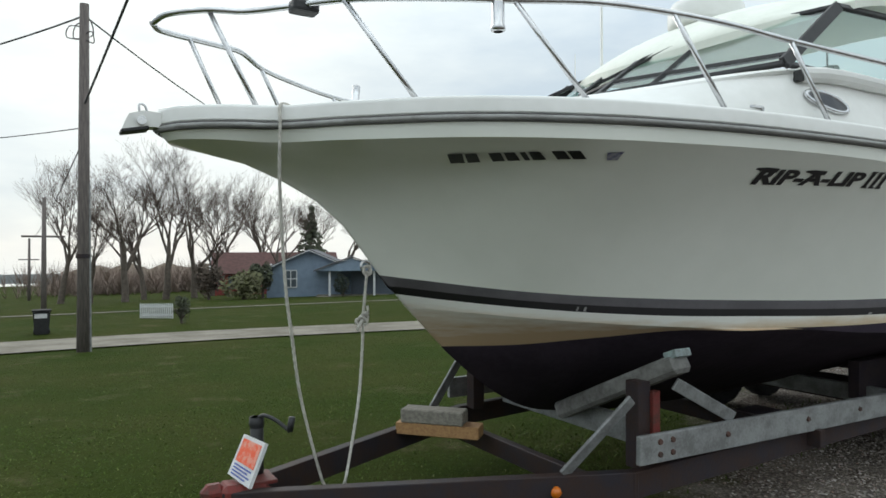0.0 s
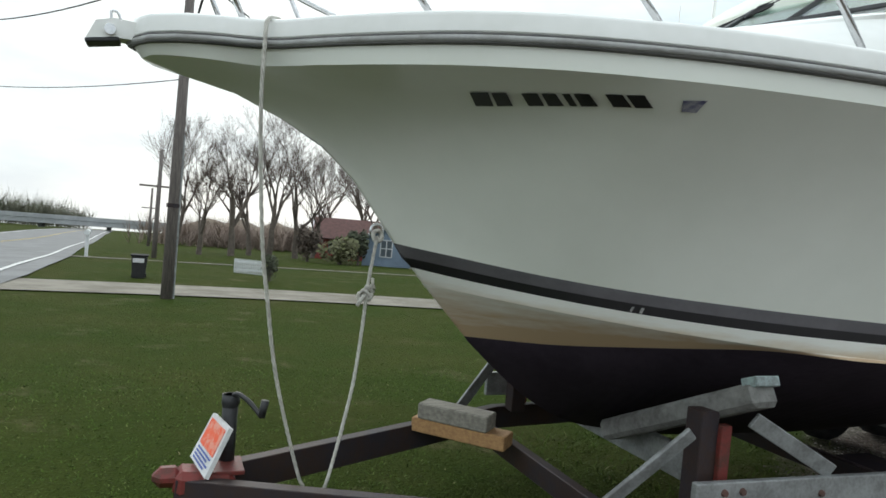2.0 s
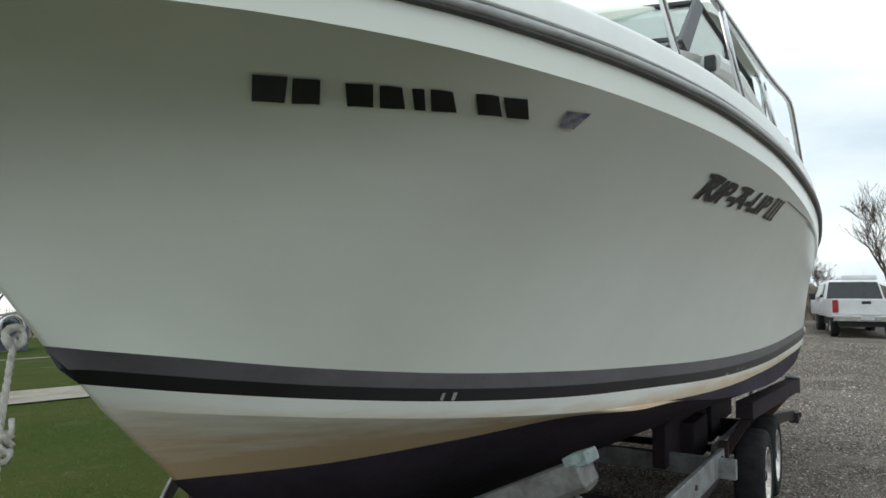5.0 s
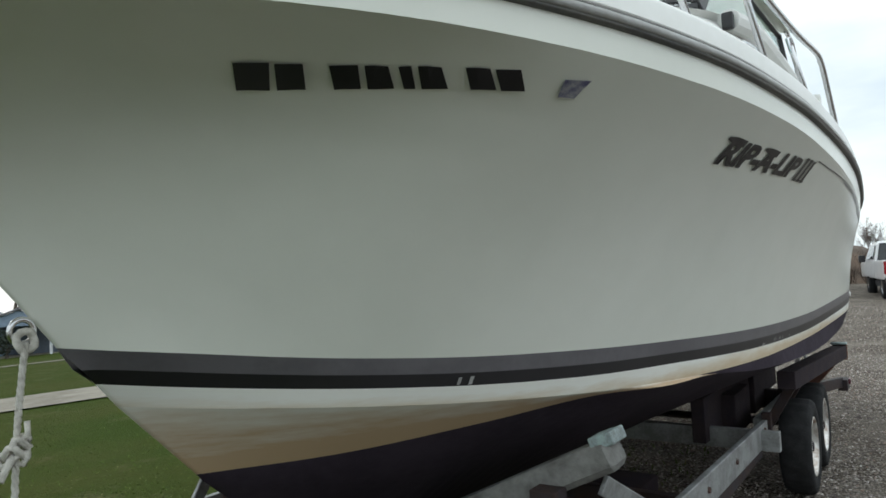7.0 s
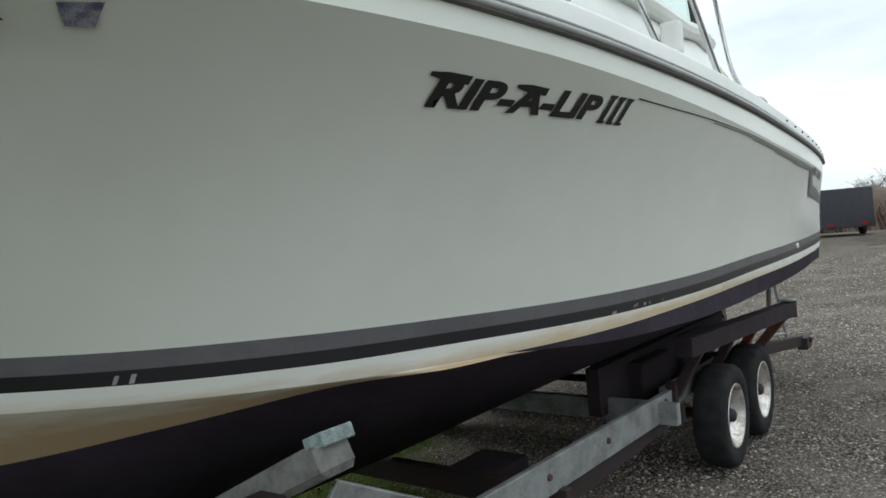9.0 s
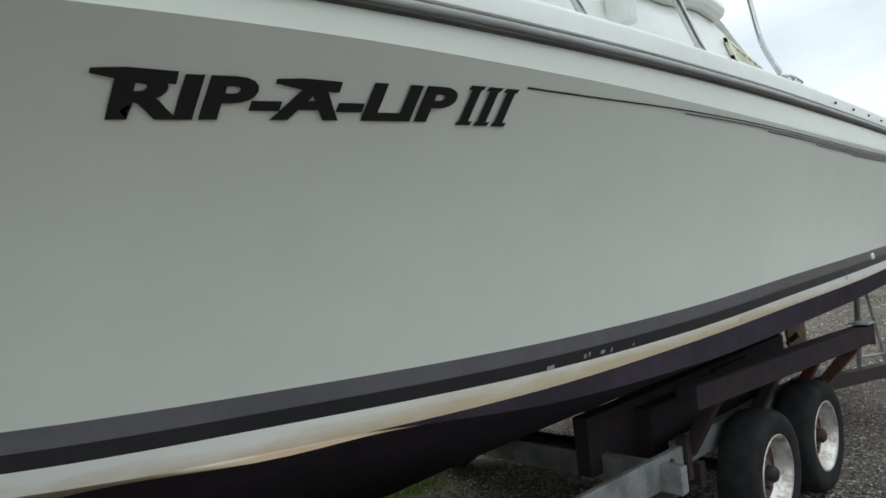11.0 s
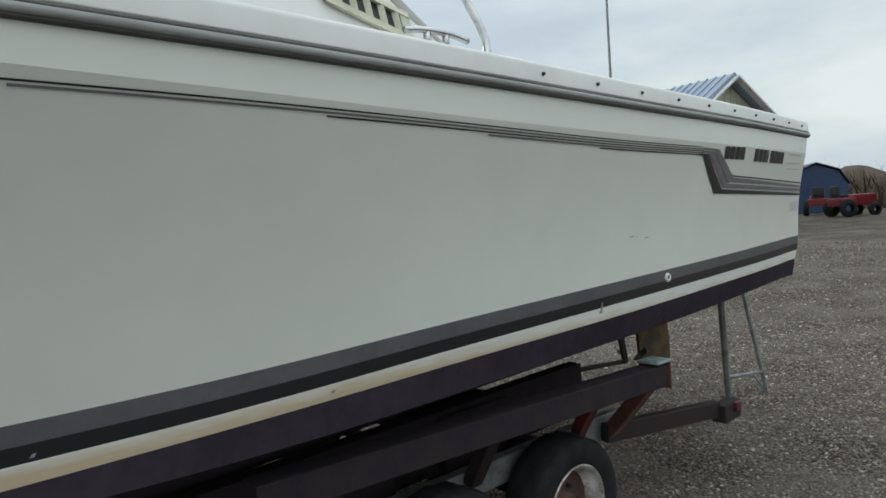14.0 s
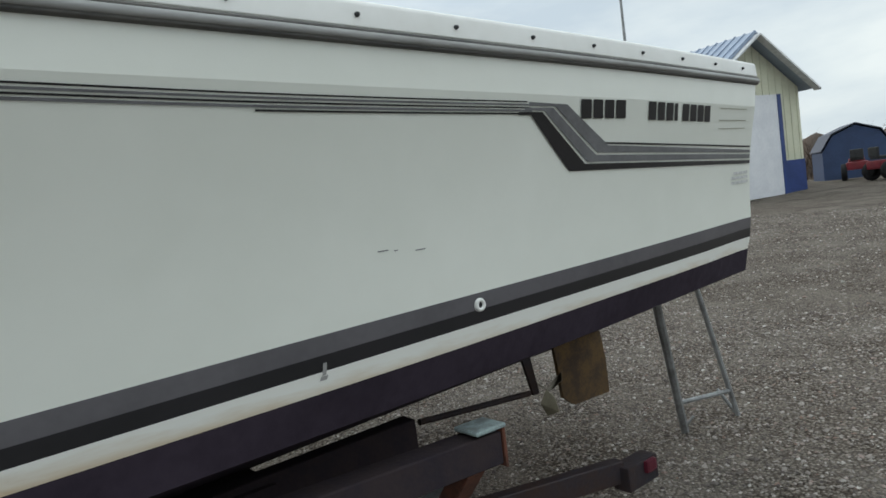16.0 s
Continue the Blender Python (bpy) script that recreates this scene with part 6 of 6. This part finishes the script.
def pickup():
    a = Vector((26.0, -1.40, 0))
    head = Vector((math.cos(math.radians(8)), math.sin(math.radians(8)), 0))
    side = Vector((head.y, -head.x, 0))
    c = a + side * .82
    t = thing("pickup_truck", "white crew-cab pickup truck seen from behind, parked on the gravel", "pickup", (c.x, c.y, ground_z(c.x, c.y)))
    t.rotation_euler = (0, 0, math.radians(8))
    white = mat("truck_white", (.62, .62, .62), .3, dark=(.55, .55, .55), scale=2, coat=.4)
    glass = mat("truck_glass", (.015, .018, .02), .08)
    chrome = mat("chrome", (.6, .6, .6), .15, 1.0)
    # bed
    bm = bmesh.new()
    box(bm, (.25, 0, .95), (2.3, 1.92, .62), bev=.05)
    part("bed", bm, white, t)
    bm = bmesh.new()
    box(bm, (-.92, 0, 1.0), (.06, 1.56, .50), bev=.015)
    tg = part("tailgate", bm, white, t)
    bm = bmesh.new()
    box(bm, (-.955, 0, 1.14), (.02, .26, .09), bev=.008)
    part("handle", bm, rubber_black, tg)
    # cab
    bm = bmesh.new()
    o = [(1.35, 1.25), (1.55, 1.86), (1.75, 1.93), (3.1, 1.93), (3.35, 1.86), (4.1, 1.28), (4.1, .65), (1.35, .65)]
    vs = [[bm.verts.new((x, s * (.97 if z < 1.3 else .80), z)) for x, z in o] for s in (-1, 1)]
    bm.faces.new(vs[0])
    bm.faces.new(vs[1][::-1])
    for k in range(len(o)):
        bm.faces.new((vs[0][k], vs[1][k], vs[1][(k + 1) % len(o)], vs[0][(k + 1) % len(o)]))
    bmesh.ops.bevel(bm, geom=list(bm.edges), offset=.05, segments=2, affect="EDGES")
    part("cab", bm, white, t, smooth=False)
    bm = bmesh.new()
    slab(bm, [(1.345, -.86, 1.27), (1.345, .86, 1.27), (1.545, .74, 1.85), (1.545, -.74, 1.85)], (-.02, 0, .01))
    part("rear_window", bm, glass, t)
    for s in (-1, 1):
        bm = bmesh.new()
        slab(bm, [(1.75, s * .93, 1.33), (3.75, s * .93, 1.33), (3.2, s * .82, 1.80), (1.85, s * .82, 1.80)], (0, s * .02, 0))
        part("side_window", bm, glass, t)
        bm = bmesh.new()
        box(bm, (3.3, s * 1.12, 1.35), (.12, .22, .26), bev=.04)
        part("door_mirror", bm, rubber_black, t)
        bm = bmesh.new()
        box(bm, (-.91, s * .87, 1.02), (.09, .17, .42), bev=.03)
        part("tail_lamp", bm, mat("light_red", (.30, .01, .015), .25), t)
    bm = bmesh.new()
    box(bm, (4.9, 0, .95), (1.6, 1.9, .62), bev=.12)
    part("bonnet", bm, white, t)
    bm = bmesh.new()
    box(bm, (-1.03, 0, .63), (.18, 1.92, .20), bev=.03)
    bp = part("bumper", bm, chrome, t, "chrome rear bumper")
    bm = bmesh.new()
    box(bm, (-1.125, 0, .66), (.012, .34, .13))
    part("plate", bm, mat("label_pale", (.5, .5, .5), .6), bp)
    bm = bmesh.new()
    box(bm, (1.9, 0, .45), (5.2, 1.5, .2))
    part("underbody", bm, rubber_black, t)
    for xx in (0, 3.65):
        for s in (-1, 1):
            bm = bmesh.new()
            lathe(bm, [(.22, -.12), (.34, -.13), (.385, -.09), (.385, .09), (.34, .13), (.22, .12)], (xx, s * .82, .385), "y", 24)
            w = part("wheel", bm, tyre_black, t, smooth=True)
            bm = bmesh.new()
            lathe(bm, [(0, s * .08), (.1, s * .09), (.2, s * .10), (.23, s * .12)], (xx, s * .82, .385), "y", 20)
            part("rim", bm, chrome, w, smooth=True)
    bm = bmesh.new()
    box(bm, (2.5, -.25, 2.02), (1.3, 1.1, .20), bev=.08)
    part("roof_load", bm, white, t)


pickup()


def dark_trailer():
    c = Vector((32.4, 1.07, 0))
    t = thing("box_trailer", "dark enclosed box trailer parked at the yard's edge", "trailer", (c.x, c.y, ground_z(c.x, c.y)))
    t.rotation_euler = (0, 0, math.radians(20))
    dk = mat("trailer_black", (.03, .03, .04), .5)
    bm = bmesh.new()
    box(bm, (1.5, 0, 1.15), (3.6, 1.9, 1.6), bev=.04)
    part("box", bm, dk, t)
    for s in (-1, 1):
        bm = bmesh.new()
        lathe(bm, [(.18, -.1), (.3, -.1), (.33, 0), (.3, .1), (.18, .1)], (1.5, s * .95, .33), "y", 20)
        part("wheel", bm, tyre_black, t, smooth=True)
    for s in (-1, 1):
        bm = bmesh.new()
        box(bm, (-.31, s * .6, .5), (.03, .2, .1))
        part("tail_light", bm, MATS["light_red"], t)


dark_trailer()
# yard lamp
LX, LY = 32.3, 15.0
lamp = thing("yard_lamp", "tall grey yard lamp post with twin heads", "lamp post", (LX, LY, ground_z(LX, LY)))
top = 12.0 - ground_z(LX, LY)
bm = bmesh.new()
tube(bm, [(0, 0, 0), (0, 0, top)], [.09, .05], 10)
part("post", bm, galvanised, lamp)
for s in (-1, 1):
    bm = bmesh.new()
    box(bm, (s * .25, 0, top), (.4, .2, .1), (0, s * 12, 0), bev=.02)
    part("lamp_head", bm, rubber_black, lamp)
# brush and trees at the far side of the yard
brush = mat("brush_brown", (.10, .065, .045), .95, dark=(.055, .038, .028), scale=.4)
bank("yard_bank", [(67.6, -4.4), (61.8, 5.1), (62.0, 14.5), (62.2, 19.2), (68.9, 31.8)], 3.3, 7, mat("bank_brown", (.10, .066, .046), .95, dark=(.055, .040, .03), scale=.8, bump=.8, bscale=3), "brown brushy bank along the yard's edge")
wood_belt("yard_brush", [(60.5, -2.6), (58.1, 4.6), (55.6, 12.5), (55.3, 16.5), (63.5, 28.8)], 3.6, 9, "brown leafless brush along the yard's edge", 700, brush)
wood_belt("yard_woods", [(96.9, -18.5), (94.1, -2.4), (99.0, 6.9)], 4.0, 10, "far leafless woods", 500, wood_m)
bare_tree(40.0, -3.9, 8.4, 71, .45)
bare_tree(63.8, 2.4, 5.5, 72, .5)
bare_tree(74.1, .5, 6.5, 73, .5)
for k, (x, y, h) in enumerate(((69.0, 23.4, 3.4), (65.2, 21.2, 2.6), (59.3, 17.4, 3.0), (74.2, 18.1, 3.5))):
    leafy("far_conifer", x, y, 1.2, h, 80 + k, ev, "small dark conifer on the far bank", "tree", 220, True)
